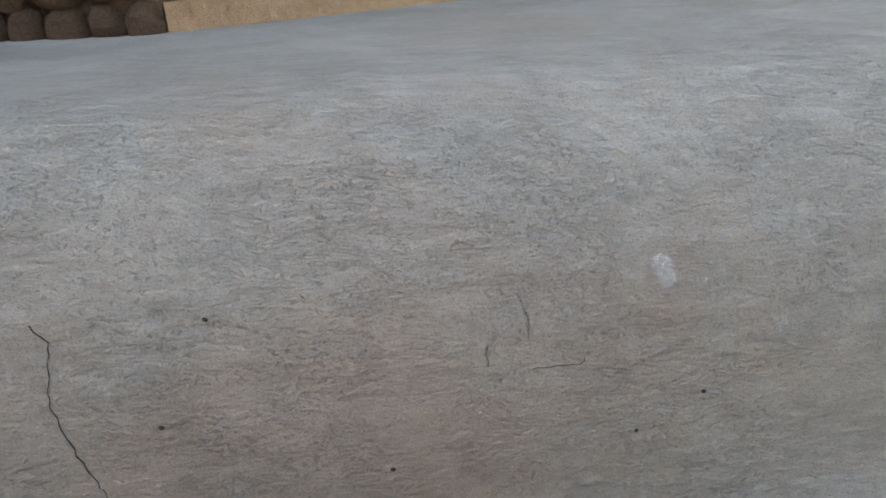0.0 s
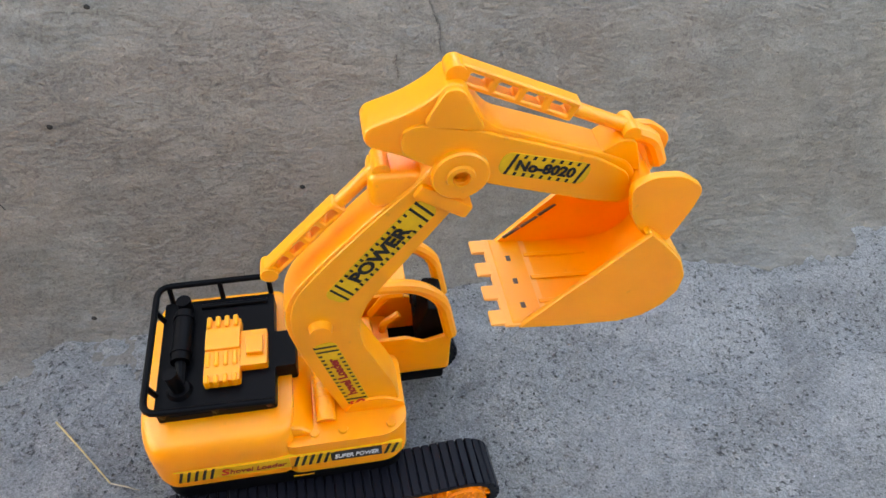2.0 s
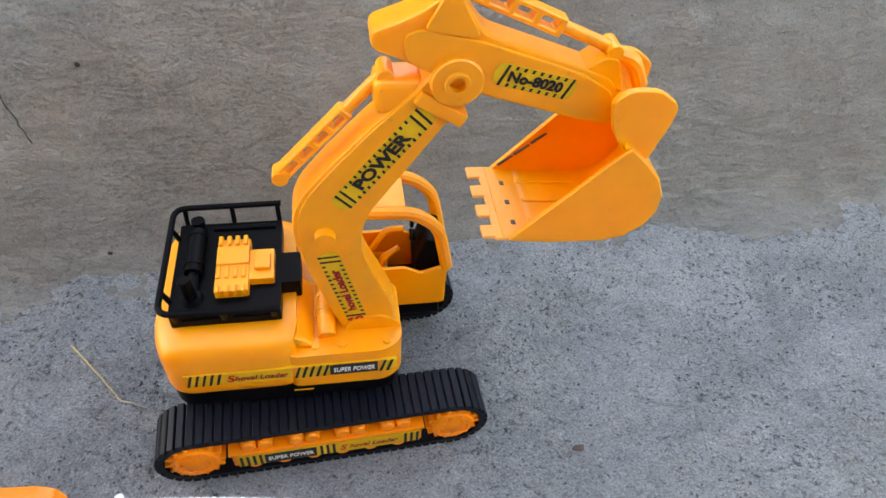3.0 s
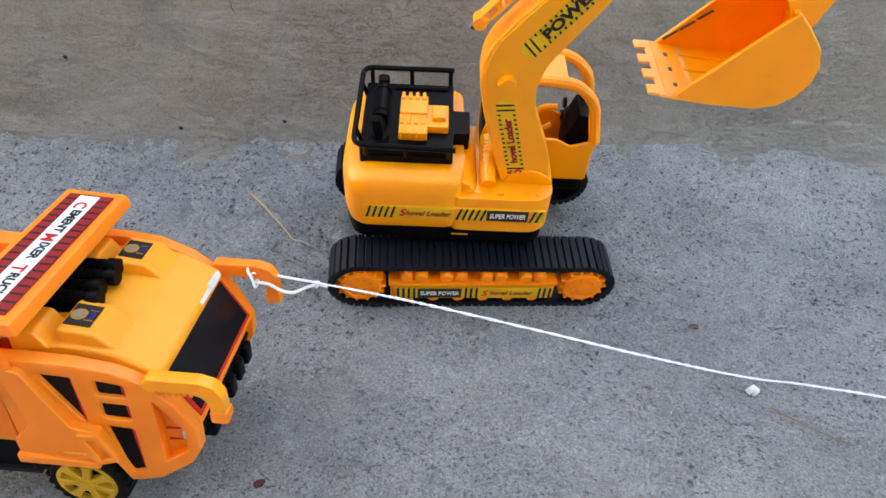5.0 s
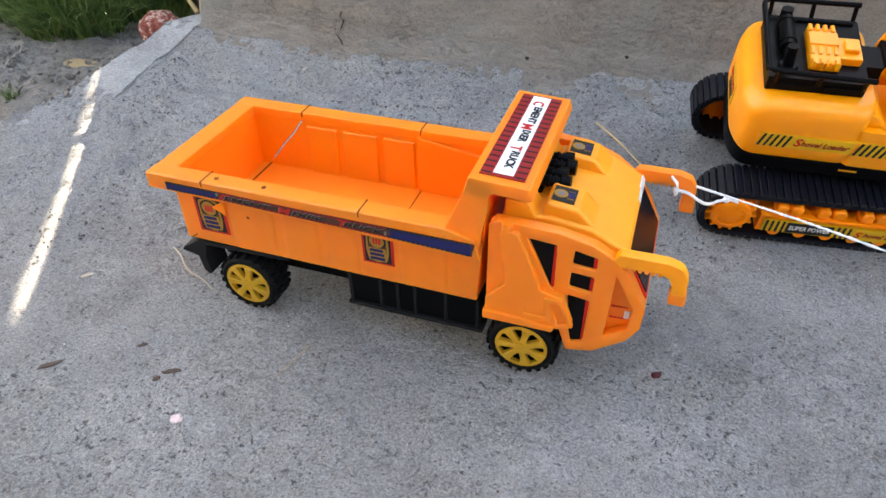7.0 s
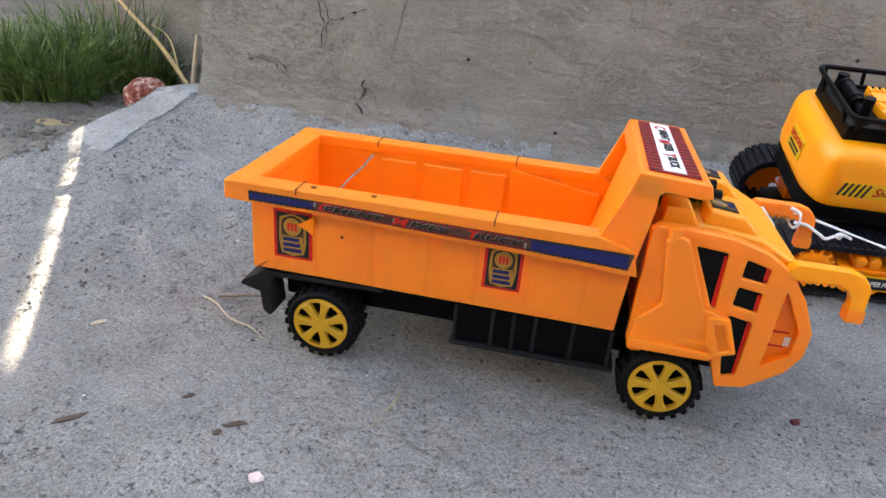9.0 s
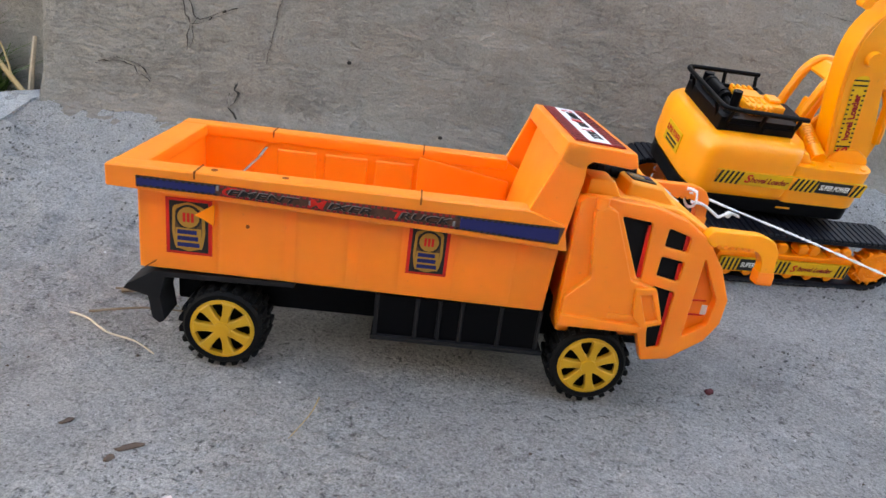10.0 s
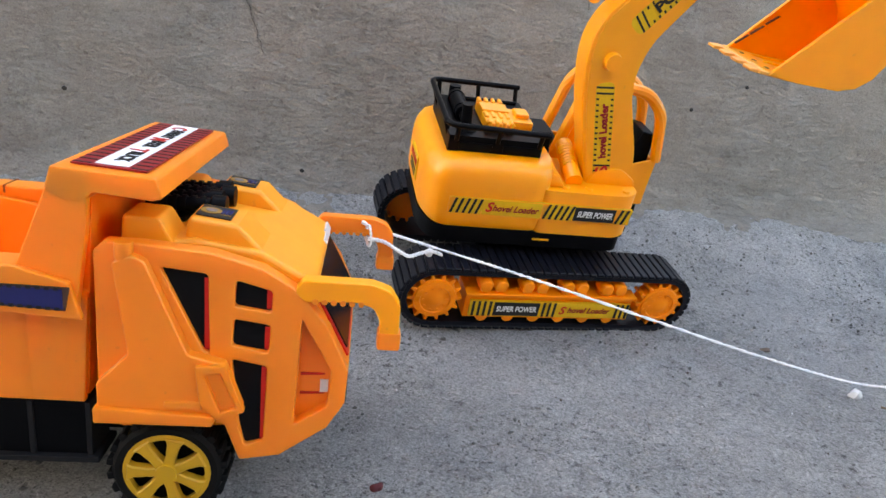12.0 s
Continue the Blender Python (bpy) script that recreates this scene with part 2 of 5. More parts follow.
def rod(a, b, r, r2=None, seg=14):
    a, b = Vector(a), Vector(b)
    bm = bmesh.new()
    bmesh.ops.create_cone(bm, cap_ends=True, segments=seg, radius1=r, radius2=r if r2 is None else r2, depth=(b - a).length)
    m = Matrix.Translation((a + b) / 2) @ (b - a).to_track_quat("Z", "Y").to_matrix().to_4x4()
    bmesh.ops.transform(bm, matrix=m, verts=bm.verts)
    return bm


def tube(pts, r, seg=8, closed=False, wob=0.0):
    pts = [Vector(p) for p in pts]
    bm = bmesh.new()
    rings = []
    k = len(pts)
    up = Vector((0.13, 0.31, 0.94))
    for i, p in enumerate(pts):
        a = pts[(i - 1) % k] if closed else pts[max(i - 1, 0)]
        b = pts[(i + 1) % k] if closed else pts[min(i + 1, k - 1)]
        d = (b - a).normalized()
        s = d.cross(up).normalized()
        u = s.cross(d)
        rr = r * (1 + wob * (random.random() - 0.5)) if not isinstance(r, (list, tuple)) else r[i]
        rings.append([bm.verts.new(p + s * rr * math.cos(2 * math.pi * j / seg) + u * rr * math.sin(2 * math.pi * j / seg)) for j in range(seg)])
    for i in range(k if closed else k - 1):
        for j in range(seg):
            bm.faces.new((rings[i][j], rings[i][(j + 1) % seg], rings[(i + 1) % k][(j + 1) % seg], rings[(i + 1) % k][j]))
    if not closed:
        bm.faces.new(rings[0][::-1])
        bm.faces.new(rings[-1])
    return bm


def fillet_path(pts, r=0.006, n=4):
    pts = [Vector(p) for p in pts]
    out = [pts[0]]
    for a, b, c in zip(pts, pts[1:], pts[2:]):
        u, w = a - b, c - b
        d = min(r, u.length * 0.45, w.length * 0.45)
        p, q = b + u.normalized() * d, b + w.normalized() * d
        out += [(1 - t) ** 2 * p + 2 * t * (1 - t) * b + t * t * q for t in [j / n for j in range(n + 1)]]
    return out + [pts[-1]]


def spin(profile, axis_at, seg=32, ring=False):
    """Turns a radius, y outline about a line along y through x, z."""
    bm = bmesh.new()
    rings = []
    for rr, y in profile:
        rings.append([bm.verts.new((axis_at[0] + rr * math.cos(2 * math.pi * j / seg), y, axis_at[1] + rr * math.sin(2 * math.pi * j / seg))) for j in range(seg)])
    for a, b in zip(rings, rings[1:]):
        for j in range(seg):
            bm.faces.new((a[j], a[(j + 1) % seg], b[(j + 1) % seg], b[j]))
    if ring:
        for j in range(seg):
            bm.faces.new((rings[-1][j], rings[-1][(j + 1) % seg], rings[0][(j + 1) % seg], rings[0][j]))
    else:
        bm.faces.new(rings[0])
        bm.faces.new(rings[-1])
    return bm


def lettering(text, size, m, material, parent, name="lettering", squeeze=1.0, slant=0.0, bold=0.022):
    """Raised print with the built-in font; m carries its x, y to the surface."""
    cu = bpy.data.curves.new(name, "FONT")
    cu.body, cu.size, cu.extrude, cu.align_x, cu.align_y = text, size, 0.00008, "CENTER", "CENTER"
    cu.shear, cu.offset, cu.resolution_u = slant, size * bold, 3
    tmp = bpy.data.objects.new("tmp", cu)
    scene.collection.objects.link(tmp)
    bpy.context.view_layer.update()
    me = bpy.data.meshes.new_from_object(tmp.evaluated_get(bpy.context.evaluated_depsgraph_get()))
    bpy.data.objects.remove(tmp)
    me.transform(m @ Matrix.Diagonal((squeeze, 1, 1, 1)))
    me.materials.clear()
    me.materials.append(material)
    me.name = name
    ob = new(name, me)
    ob.parent = parent
    return ob


def side_plane(x, y, z, turn=0.0, lean=0.0):
    """A print's place on a side that faces -y: its x along +x, its y along +z, turned in that plane."""
    return pose(x, y, z, 90 + lean, 0, 0) @ pose(0, 0, 0, 0, 0, turn)


def smoothstep(a, b, x):
    t = np.clip((x - a) / (b - a), 0, 1)
    return t * t * (3 - 2 * t)


# ---- the large structure ----
YAW = radians(11.5)
PROFILE = [(-2, 0), (0.10, 0), (0.17, 0.002), (0.235, 0.009), (0.29, 0.019), (0.40, 0.042), (0.43, 0.056), (0.440, 0.078), (0.445, 0.12), (0.449, 0.17), (0.453, 0.215),
           (0.462, 0.262), (0.480, 0.310), (0.505, 0.350), (0.530, 0.381), (0.556, 0.403), (0.59, 0.427), (0.64, 0.435), (0.75, 0.437), (1.0, 0.438), (2.6, 0.44)]
PV = np.array([p[0] for p in PROFILE])
PZ = np.array([p[1] for p in PROFILE])


def bend(x):
    return 0.20 * np.maximum(0, -0.46 - x)


def kerb_x(y):
    """The line where the pavement ends and the soil begins."""
    return np.interp(y, [-60, -1, -0.2, 0.08, 0.155, 0.22, 0.28, 0.345, 0.41, 60], [-25, -1.3, -0.95, -0.83, -0.793, -0.762, -0.757, -0.738, -0.712, -0.70])


def ground_z(x, y):
    """Height of the pavement: level, then sweeping up to the foot of the wall."""
    v = y * math.cos(YAW) - x * math.sin(YAW) - bend(x) - 0.012 * smoothstep(0.0, 0.2, x)
    z = np.interp(v, PV[:7], PZ[:7]) * (1 - 0.75 * smoothstep(0.09, 0.20, x) * smoothstep(0.42, 0.33, v))
    soil = smoothstep(-0.005, -0.025, x - kerb_x(y))
    return z * (1 - soil) + soil * np.minimum(z, 0.02)


def fbm(x, y, z, s, octaves=3):
    return noise.fractal(Vector((x * s, y * s, z * s)), 0.9, 2.1, octaves)


def relief(x, y):
    """Unevenness of the screed, roughest along the wall foot and to the left."""
    v = y * math.cos(YAW) - x * math.sin(YAW)
    rough = min(1.0, max(0.0, (v - 0.10) / 0.15)) * (0.55 + 0.45 * min(1.0, max(0.0, (-0.05 - x) / 0.3)))
    return 0.0022 * fbm(x, y, 0, 16) + 0.0022 * rough * fbm(x, y, 5, 34, 3) + (0.0006 + 0.0026 * rough) * fbm(x, y, 3, 80, 3)


def build_ground():
    def lines(a, b, step, far):
        mid = np.arange(a, b + 1e-6, step)
        out = np.array([0.05, 0.12, 0.25, 0.5, 1, 2.5, 6, 15, 40, far])
        return np.concatenate([(a - out)[::-1], mid, b + out])
    xs, ys = lines(-1.10, 0.46, 0.0045, 100), lines(-0.25, 0.50, 0.0045, 100)
    verts, faces = [], []
    for y in ys:
        for x in xs:
            z = float(ground_z(x, y))
            near = -1.3 < x < 0.7 and -0.45 < y < 0.8
            if near:
                z += relief(x, y)
                if x < float(kerb_x(y)) - 0.01:
                    z += 0.006 * fbm(x, y, 7, 11)
            verts.append((float(x), float(y), z))
    nx = len(xs)
    for j in range(len(ys) - 1):
        for i in range(nx - 1):
            a = j * nx + i
            faces.append((a, a + 1, a + nx + 1, a + nx))
    me = bpy.data.meshes.new("ground")
    me.from_pydata(verts, [], faces)
    me.materials.append(GROUND)
    me.materials.append(SOIL)
    for p in me.polygons:
        if p.center.x < float(kerb_x(p.center.y)) - 0.004:
            p.material_index = 1
    me.shade_smooth()
    return tagged(new("ground", me), "grey cement pavement with dust, pits and grit", "ground", kind="structure")


def wall_point(x, s):
    """A point of the wall's face, x along the world, s metres up the face from its foot."""
    lens = np.concatenate([[0], np.cumsum(np.hypot(np.diff(PV[4:]), np.diff(PZ[4:])))])
    lens = lens - lens[2]
    v, z = float(np.interp(s, lens, PV[4:])), float(np.interp(s, lens, PZ[4:]))
    v += float(bend(x)) + 0.012 * float(smoothstep(0.0, 0.2, np.array(x)))
    return (x, (v + x * math.sin(YAW)) / math.cos(YAW), z)


def build_wall():
    rows = np.concatenate([np.arange(-0.06, 0.62, 0.006), np.arange(0.62, 1.0, 0.02), [1.2, 1.6, 2.2, 2.58]])
    cols = np.concatenate([np.arange(-0.702, 0.75, 0.006), np.arange(0.76, 2.6, 0.1)])
    verts, faces = [], []
    for s in rows:
        for x in cols:
            px, py, pz = wall_point(float(x), float(s))
            if s < 0.02:
                low = (0.02 - float(s)) / 0.08
                g = float(ground_z(np.array(px), np.array(py)))
                pz = min(pz, g + 0.0035 * fbm(px, py, 2, 20, 4) + 0.0030 - 0.0100 * low) if low > 0.25 else pz
            if x < 0.8:
                d = 0.0030 * fbm(px, pz, py, 9) + 0.0012 * fbm(px * 0.5, pz, py, 45, 3)
                d *= float(smoothstep(-0.05, 0.03, np.array(s)))
                py += d
                pz += 0.5 * d if s > 0.25 else 0
                edge = max(0.0, (-0.685 - px) / 0.02)
                py += 0.02 * edge * edge
            verts.append((px, py, pz))
    nx = len(cols)
    for j in range(len(rows) - 1):
        for i in range(nx - 1):
            a = j * nx + i
            faces.append((a, a + 1, a + nx + 1, a + nx))
    # the broken left end and the underside give the wall its thickness
    back = [len(verts) + k for k in range(len(rows))]
    for j in range(len(rows)):
        x, y, z = verts[j * nx]
        verts.append((x - 0.012, 3.0, z))
    for j in range(len(rows) - 1):
        faces.append((j * nx, (j + 1) * nx, back[j + 1], back[j]))
    me = bpy.data.meshes.new("wall_plinth")
    me.from_pydata(verts, [], faces)
    me.materials.append(WALL)
    me.shade_smooth()
    me.set_sharp_from_angle(angle=radians(50))
    return tagged(new("wall_plinth", me), "low rounded plinth wall in cracked grey-brown cement plaster", "wall", kind="structure")


ground = build_ground()
wall = build_wall()


def crack(points, width, parent):
    """A jagged dark split in the plaster; points are x along the wall and metres up its face."""
    pts = []
    for (x0, s0), (x1, s1) in zip(points, points[1:]):
        k = max(2, int(math.hypot(x1 - x0, s1 - s0) / 0.005))
        pts += [(x0 + (x1 - x0) * i / k + random.uniform(-1, 1) * 0.0012, s0 + (s1 - s0) * i / k + random.uniform(-1, 1) * 0.0012) for i in range(k)]
    pts.append(points[-1])
    bm = bmesh.new()
    prev = None
    for i, (x, s) in enumerate(pts):
        p = Vector(wall_point(x, s))
        d = 0.0030 * fbm(p.x, p.z, p.y, 9) + 0.0012 * fbm(p.x * 0.5, p.z, p.y, 45, 3)
        p += Vector((0, d - 0.0006, 0.5 * d if s > 0.25 else 0))
        w = width * random.uniform(0.3, 1.0) * min(1, 4 * (1 - i / len(pts)) + 0.1)
        a, c = bm.verts.new(p + Vector((-w, 0, -w * 0.7))), bm.verts.new(p + Vector((w, 0, w * 0.7)))
        m = bm.verts.new(p + Vector((0, 0.002, 0)))
        if prev:
            bm.faces.new((prev[0], a, m, prev[1]))
            bm.faces.new((prev[1], m, c, prev[2]))
        prev = (a, m, c)
    return part("crack", bm, CRACK, parent)


# s = height up the face, about z - 0.05
crack([(-0.280, 0.259), (-0.268, 0.247), (-0.270, 0.201), (-0.254, 0.150), (-0.242, 0.117)], 0.00035, wall)
crack([(-0.560, 0.125), (-0.545, 0.095), (-0.549, 0.070)], 0.0046, wall)
crack([(-0.545, 0.095), (-0.520, 0.104), (-0.505, 0.110)], 0.0085, wall)
crack([(-0.640, 0.045), (-0.618, 0.052), (-0.600, 0.048), (-0.585, 0.035)], 0.0042, wall)
crack([(-0.459, 0.135), (-0.466, 0.10), (-0.472, 0.065)], 0.0005, wall)
crack([(-0.505, 0.040), (-0.500, 0.030), (-0.507, 0.018), (-0.498, 0.008)], 0.0075, wall)
crack([(0.040, 0.203), (0.041, 0.186)], 0.0008, wall)
crack([(0.064, 0.240), (0.072, 0.220), (0.074, 0.200)], 0.0006, wall)
crack([(0.075, 0.178), (0.10, 0.175), (0.115, 0.172), (0.119, 0.180)], 0.0007, wall)
for x, s in ((-0.396, 0.075), (-0.1985, 0.174), (-0.163, 0.250), (-0.036, 0.110), (0.165, 0.104), (0.223, 0.131), (-0.205, 0.020), (-0.30, 0.012)):
    bm = bmesh.new()
    bmesh.ops.create_icosphere(bm, subdivisions=2, radius=0.0019)
    p = Vector(wall_point(x, s))
    d = 0.0030 * fbm(p.x, p.z, p.y, 9) + 0.0012 * fbm(p.x * 0.5, p.z, p.y, 45, 3)
    bmesh.ops.transform(bm, matrix=Matrix.Translation(p + Vector((0, d, 0))) @ Matrix.Diagonal((1.2, 0.5, 1, 1)), verts=bm.verts)
    part("pit", bm, CRACK, wall)


def slab(plan, z0, z1, name, material, label, category="wall"):
    """An upright block on a plan outline."""
    bm = bmesh.new()
    f = bm.faces.new([bm.verts.new((x, y, z0)) for x, y in plan])
    got = bmesh.ops.extrude_face_region(bm, geom=[f])
    for v in got["geom"]:
        if isinstance(v, bmesh.types.BMVert):
            v.co.z = z1
    return solo(name, bm, material, label, category, kind="structure")


# house walls behind the plinth; left, return, back and gap pieces are added to block the sun, and a narrow upright gap
# lets one streak of sun through
K = 0.601 / 0.799
SL, SR = -1.426, -1.398
slab([(SR, 1.12), (-0.44, 1.12), (-0.44, 1.27), (SR - K * 0.15, 1.27)], 0.42, 2.4, "wall_house_front", STONE, "dark brown rubble stone house wall")
slab([(SR, 1.12), (-1.0, 1.12), (-1.0, 1.27), (SR - K * 0.15, 1.27)], -0.05, 0.44, "wall_house_foot", STONE, "dark brown rubble stone wall foot")
slab([(-3.5, 1.12), (SL, 1.12), (SL - K * 0.15, 1.27), (-3.5, 1.27)], -0.05, 2.4, "wall_house_left", MUD, "tan mud wall added to block the sun")
slab([(SL - 0.02, 1.13), (SR + 0.02, 1.13), (SR + 0.02 - K * 0.1, 1.23), (SL - 0.02 - K * 0.1, 1.23)], -0.05, 0.486, "wall_gap_sill", MUD, "tan mud block added under the gap to shape the sun streak")
slab([(SL - 0.02, 1.13), (SR + 0.02, 1.13), (SR + 0.02 - K * 0.1, 1.23), (SL - 0.02 - K * 0.1, 1.23)], 0.747, 2.4, "wall_gap_head", MUD, "tan mud block added over the gap to shape the sun streak")
slab([(-0.44, 1.27), (-0.32, 1.27), (-0.32, 3.0), (-0.44, 3.0)], 0.42, 2.4, "wall_house_return", MUD, "tan mud return wall added to block the sun")
slab([(-0.44, 2.7), (5, 2.7), (5, 3.0), (-0.44, 3.0)], 0.2, 2.3, "wall_house_back", MUD, "tan mud wall added to block the sun")
slab([(-0.435, 1.115), (0.03, 1.58), (0.9, 2.7), (-0.435, 2.7)], 0.42, 0.483, "mud_step", MUD, "worn tan mud step along the house wall", "step")
# unseen wall added behind the camera, cutting low sky light from the front
slab([(-4.0, -1.4), (5.0, -1.4), (5.0, -1.1), (-4.0, -1.1)], -0.1, 1.25, "wall_yard", KERB, "plain grey wall added out of view to block low sky light")
slab([(-0.95, 0.50), (-0.735, 0.455), (-0.70, 0.9), (-0.95, 0.9)], -0.05, 0.6, "wall_old", WALL, "weathered brown earthen wall end beside the plinth")


# rubble stones of the house wall's foot
def rubble():
    rnd = random.Random(5)
    base = []
    for k in range(4):
        bm = bmesh.new()
        bmesh.ops.create_icosphere(bm, subdivisions=2, radius=1)
        for v in bm.verts:
            v.co *= 1 + 0.25 * noise.noise(v.co * 1.3 + Vector((k * 7, 0, 0)))
        me = bpy.data.meshes.new("stone")
        bm.to_mesh(me)
        bm.free()
        me.materials.append(STONE)
        base.append(me)
    host = bpy.data.objects["wall_house_front"]
    for row in range(3):
        x = -1.25
        while x < -0.47:
            w = rnd.uniform(0.05, 0.09)
            ob = new("stone", base[rnd.randrange(4)])
            ob.matrix_world = pose(x + w / 2, 1.115, 0.455 + row * 0.062 + rnd.uniform(-0.008, 0.008), 0, rnd.uniform(-8, 8), 0) @ Matrix.Diagonal((w * 0.56, 0.035, 0.034, 1))
            ob.parent = host
            x += w


rubble()


def kerb_strip():
    outer = [(-0.704, 0.412), (-0.718, 0.390), (-0.741, 0.345), (-0.760, 0.280), (-0.766, 0.220), (-0.796, 0.155), (-0.830, 0.085)]
    inner = [(-0.690, 0.405), (-0.694, 0.380), (-0.700, 0.345), (-0.707, 0.312), (-0.711, 0.267), (-0.708, 0.235), (-0.713, 0.190), (-0.745, 0.140), (-0.785, 0.105), (-0.828, 0.080)]
    rnd = random.Random(3)

    def dense(line, jag):
        out = []
        for a, b in zip(line, line[1:]):
            k = max(1, min(30, int((Vector(a) - Vector(b)).length / 0.008)))
            out += [(a[0] + (b[0] - a[0]) * i / k + rnd.uniform(-jag, jag), a[1] + (b[1] - a[1]) * i / k) for i in range(k)]
        return out + [line[-1]]
    o, n = dense(outer, 0.0012), dense(inner, 0.0022)
    bm = bmesh.new()
    top = []
    for x, y in o + n[::-1]:
        base = float(ground_z(-0.72, y))
        top.append(bm.verts.new((x, y, base + 0.0050 * float(smoothstep(0.18, 0.26, np.array(y))) - 0.0025 + 0.0008 * fbm(x, y, 1, 40))))
    f = bm.faces.new(top)
    got = bmesh.ops.extrude_face_region(bm, geom=[f])
    for v in got["geom"]:
        if isinstance(v, bmesh.types.BMVert):
            v.co.z -= 0.05
    bmesh.ops.triangulate(bm, faces=[q for q in bm.faces if len(q.verts) > 4])
    return solo("kerb", bm, KERB, "smooth grey cement kerb strip with a broken edge", "kerb", kind="structure")


kerb_strip()

# ---- the dump truck ----
truck = thing("toy_dump_truck", pose(-0.380, 0.019, 0.0, 0, 0, 5.5), "orange plastic toy dump truck with yellow wheel hubs, on the pavement", "toy truck")


bed = part("bed", box(-0.040, 0.166, 0.0035, 0.0995, 0.0545, 0.062, 0.0015), ORANGE, truck, "open orange tipping body")
BSIDE = [(-0.041, 0.0555), (0.167, 0.0535), (0.170, 0.098), (0.148, 0.110), (-0.042, 0.108)]
part("side_wall", prism(BSIDE, 0.0015, 0.0045, 0.0008), ORANGE, bed)
# the far side is split by a slanting open crack
SPLIT = [(0.0030, 0.1062), (-0.0040, 0.0985), (-0.0075, 0.0930), (-0.0180, 0.0815), (-0.0310, 0.0650), (-0.0300, 0.0648), (-0.0168, 0.0810), (-0.0060, 0.0926), (-0.0022, 0.0982), (0.0042, 0.1062)]
part("side_wall", prism(BSIDE, 0.0985, 0.1015, 0.0, 2, [SPLIT]), ORANGE, bed, "orange side split by a slanting crack")
part("tailboard", box(-0.0425, -0.039, 0.0018, 0.1012, 0.0552, 0.108, 0.0008), ORANGE, bed)
part("headboard", prism([(0.146, 0.060), (0.166, 0.139), (0.172, 0.139), (0.1675, 0.055), (0.146, 0.055)], 0.0046, 0.0984, 0.0008), ORANGE, bed)
# sloping inner ledge at the front of the far side
part("inner_ledge", prism([(0.094, 0.1060), (0.152, 0.0965), (0.152, 0.0610), (0.094, 0.0610)], 0.0952, 0.0986, 0.0008), ORANGE, bed)


def rim():
    bm = bmesh.new()
    z0, z1 = 0.1035, 0.1110
    add(bm, box(-0.0535, 0.150, -0.0075, 0.0055, z0, z1, 0.0014))
    add(bm, box(-0.0535, 0.150, 0.0975, 0.1105, z0, z1, 0.0014))
    add(bm, box(-0.0533, -0.0375, 0.0045, 0.0985, z0, z1 - 0.0002, 0.0014))
    return bm


part("rim", rim(), ORANGE, bed)
# drooping outer skirt of the rim, deepest at the front
for y0, y1 in ((-0.0078, -0.0048), (0.1078, 0.1108)):
    part("rim_skirt", prism([(-0.0535, 0.1105), (0.150, 0.1105), (0.1675, 0.1055), (0.1715, 0.0915), (0.150, 0.0930), (-0.0535, 0.0998)], y0, y1, 0.0009), ORANGE, bed)
# upright stiffening ribs of the sides
def swelling(x0, x1, y_base, y_out, z0, z1, slope=0.005):
    """A shallow raised field with long sloping flanks."""
    bm = bmesh.new()
    plan = [(x0, y_base), (x0 + slope * 0.5, y_base + (y_out - y_base) * 0.3), (x0 + slope, y_out), (x1 - slope, y_out), (x1 - slope * 0.5, y_base + (y_out - y_base) * 0.3), (x1, y_base)]
    lo, hi = ([bm.verts.new((x, y, z)) for x, y in plan] for z in (z0, z1))
    for k in range(len(plan) - 1):
        bm.faces.new((lo[k], lo[k + 1], hi[k + 1], hi[k]))
    bm.faces.new(hi)
    bm.faces.new(lo[::-1])
    return bm


for x0, x1 in ((-0.005, 0.032), (0.034, 0.064), (0.066, 0.091), (0.115, 0.150)):
    part("raised_panel", swelling(x0, x1, 0.0018, 0.0004, 0.0562, 0.0990), ORANGE, bed)
for x0, x1 in ((0.0055, 0.030), (0.035, 0.062), (0.067, 0.091)):
    part("inner_rib", box(x0, x1, 0.0968, 0.0992, 0.061, 0.1005, 0.0011, 3), ORANGE, bed)
# no real opening: a dark orange disc paints the peg hole's shade
part("peg_hole", rod((0.0120, 0.0002, 0.0835), (0.0120, 0.0010, 0.0835), 0.0010, seg=10), SEAM, bed)
part("moulding_seam", prism([(-0.0400, 0.0555), (-0.0340, 0.0600), (-0.0338, 0.0595), (-0.0394, 0.0552)], 0.0010, 0.0020), SEAM, bed)
part("moulding_seam", prism([(-0.0326, 0.0612), (-0.0312, 0.0612), (-0.0312, 0.0624), (-0.0326, 0.0624)], 0.0045, 0.0985), SEAM, bed)
for x in (-0.012, 0.096):
    part("moulding_seam", box(x, x + 0.0008, -0.0079, 0.006, 0.1075, 0.1113, 0.0), SEAM, bed)
    part("moulding_seam", box(x + (0.0145 if x < 0 else 0), x + (0.0145 if x < 0 else 0) + 0.0008, 0.097, 0.1109, 0.1075, 0.1113, 0.0), SEAM, bed)
part("moulding_seam", box(0.0955, 0.0961, 0.0048, 0.0982, 0.0600, 0.0624), SEAM, bed)
# rim holes are flat discs too, with the shade in their colour
for x in (-0.004, 0.03):
    part("peg_hole", rod((x, -0.001, 0.1108), (x, -0.001, 0.1114), 0.0016), SEAM, bed)


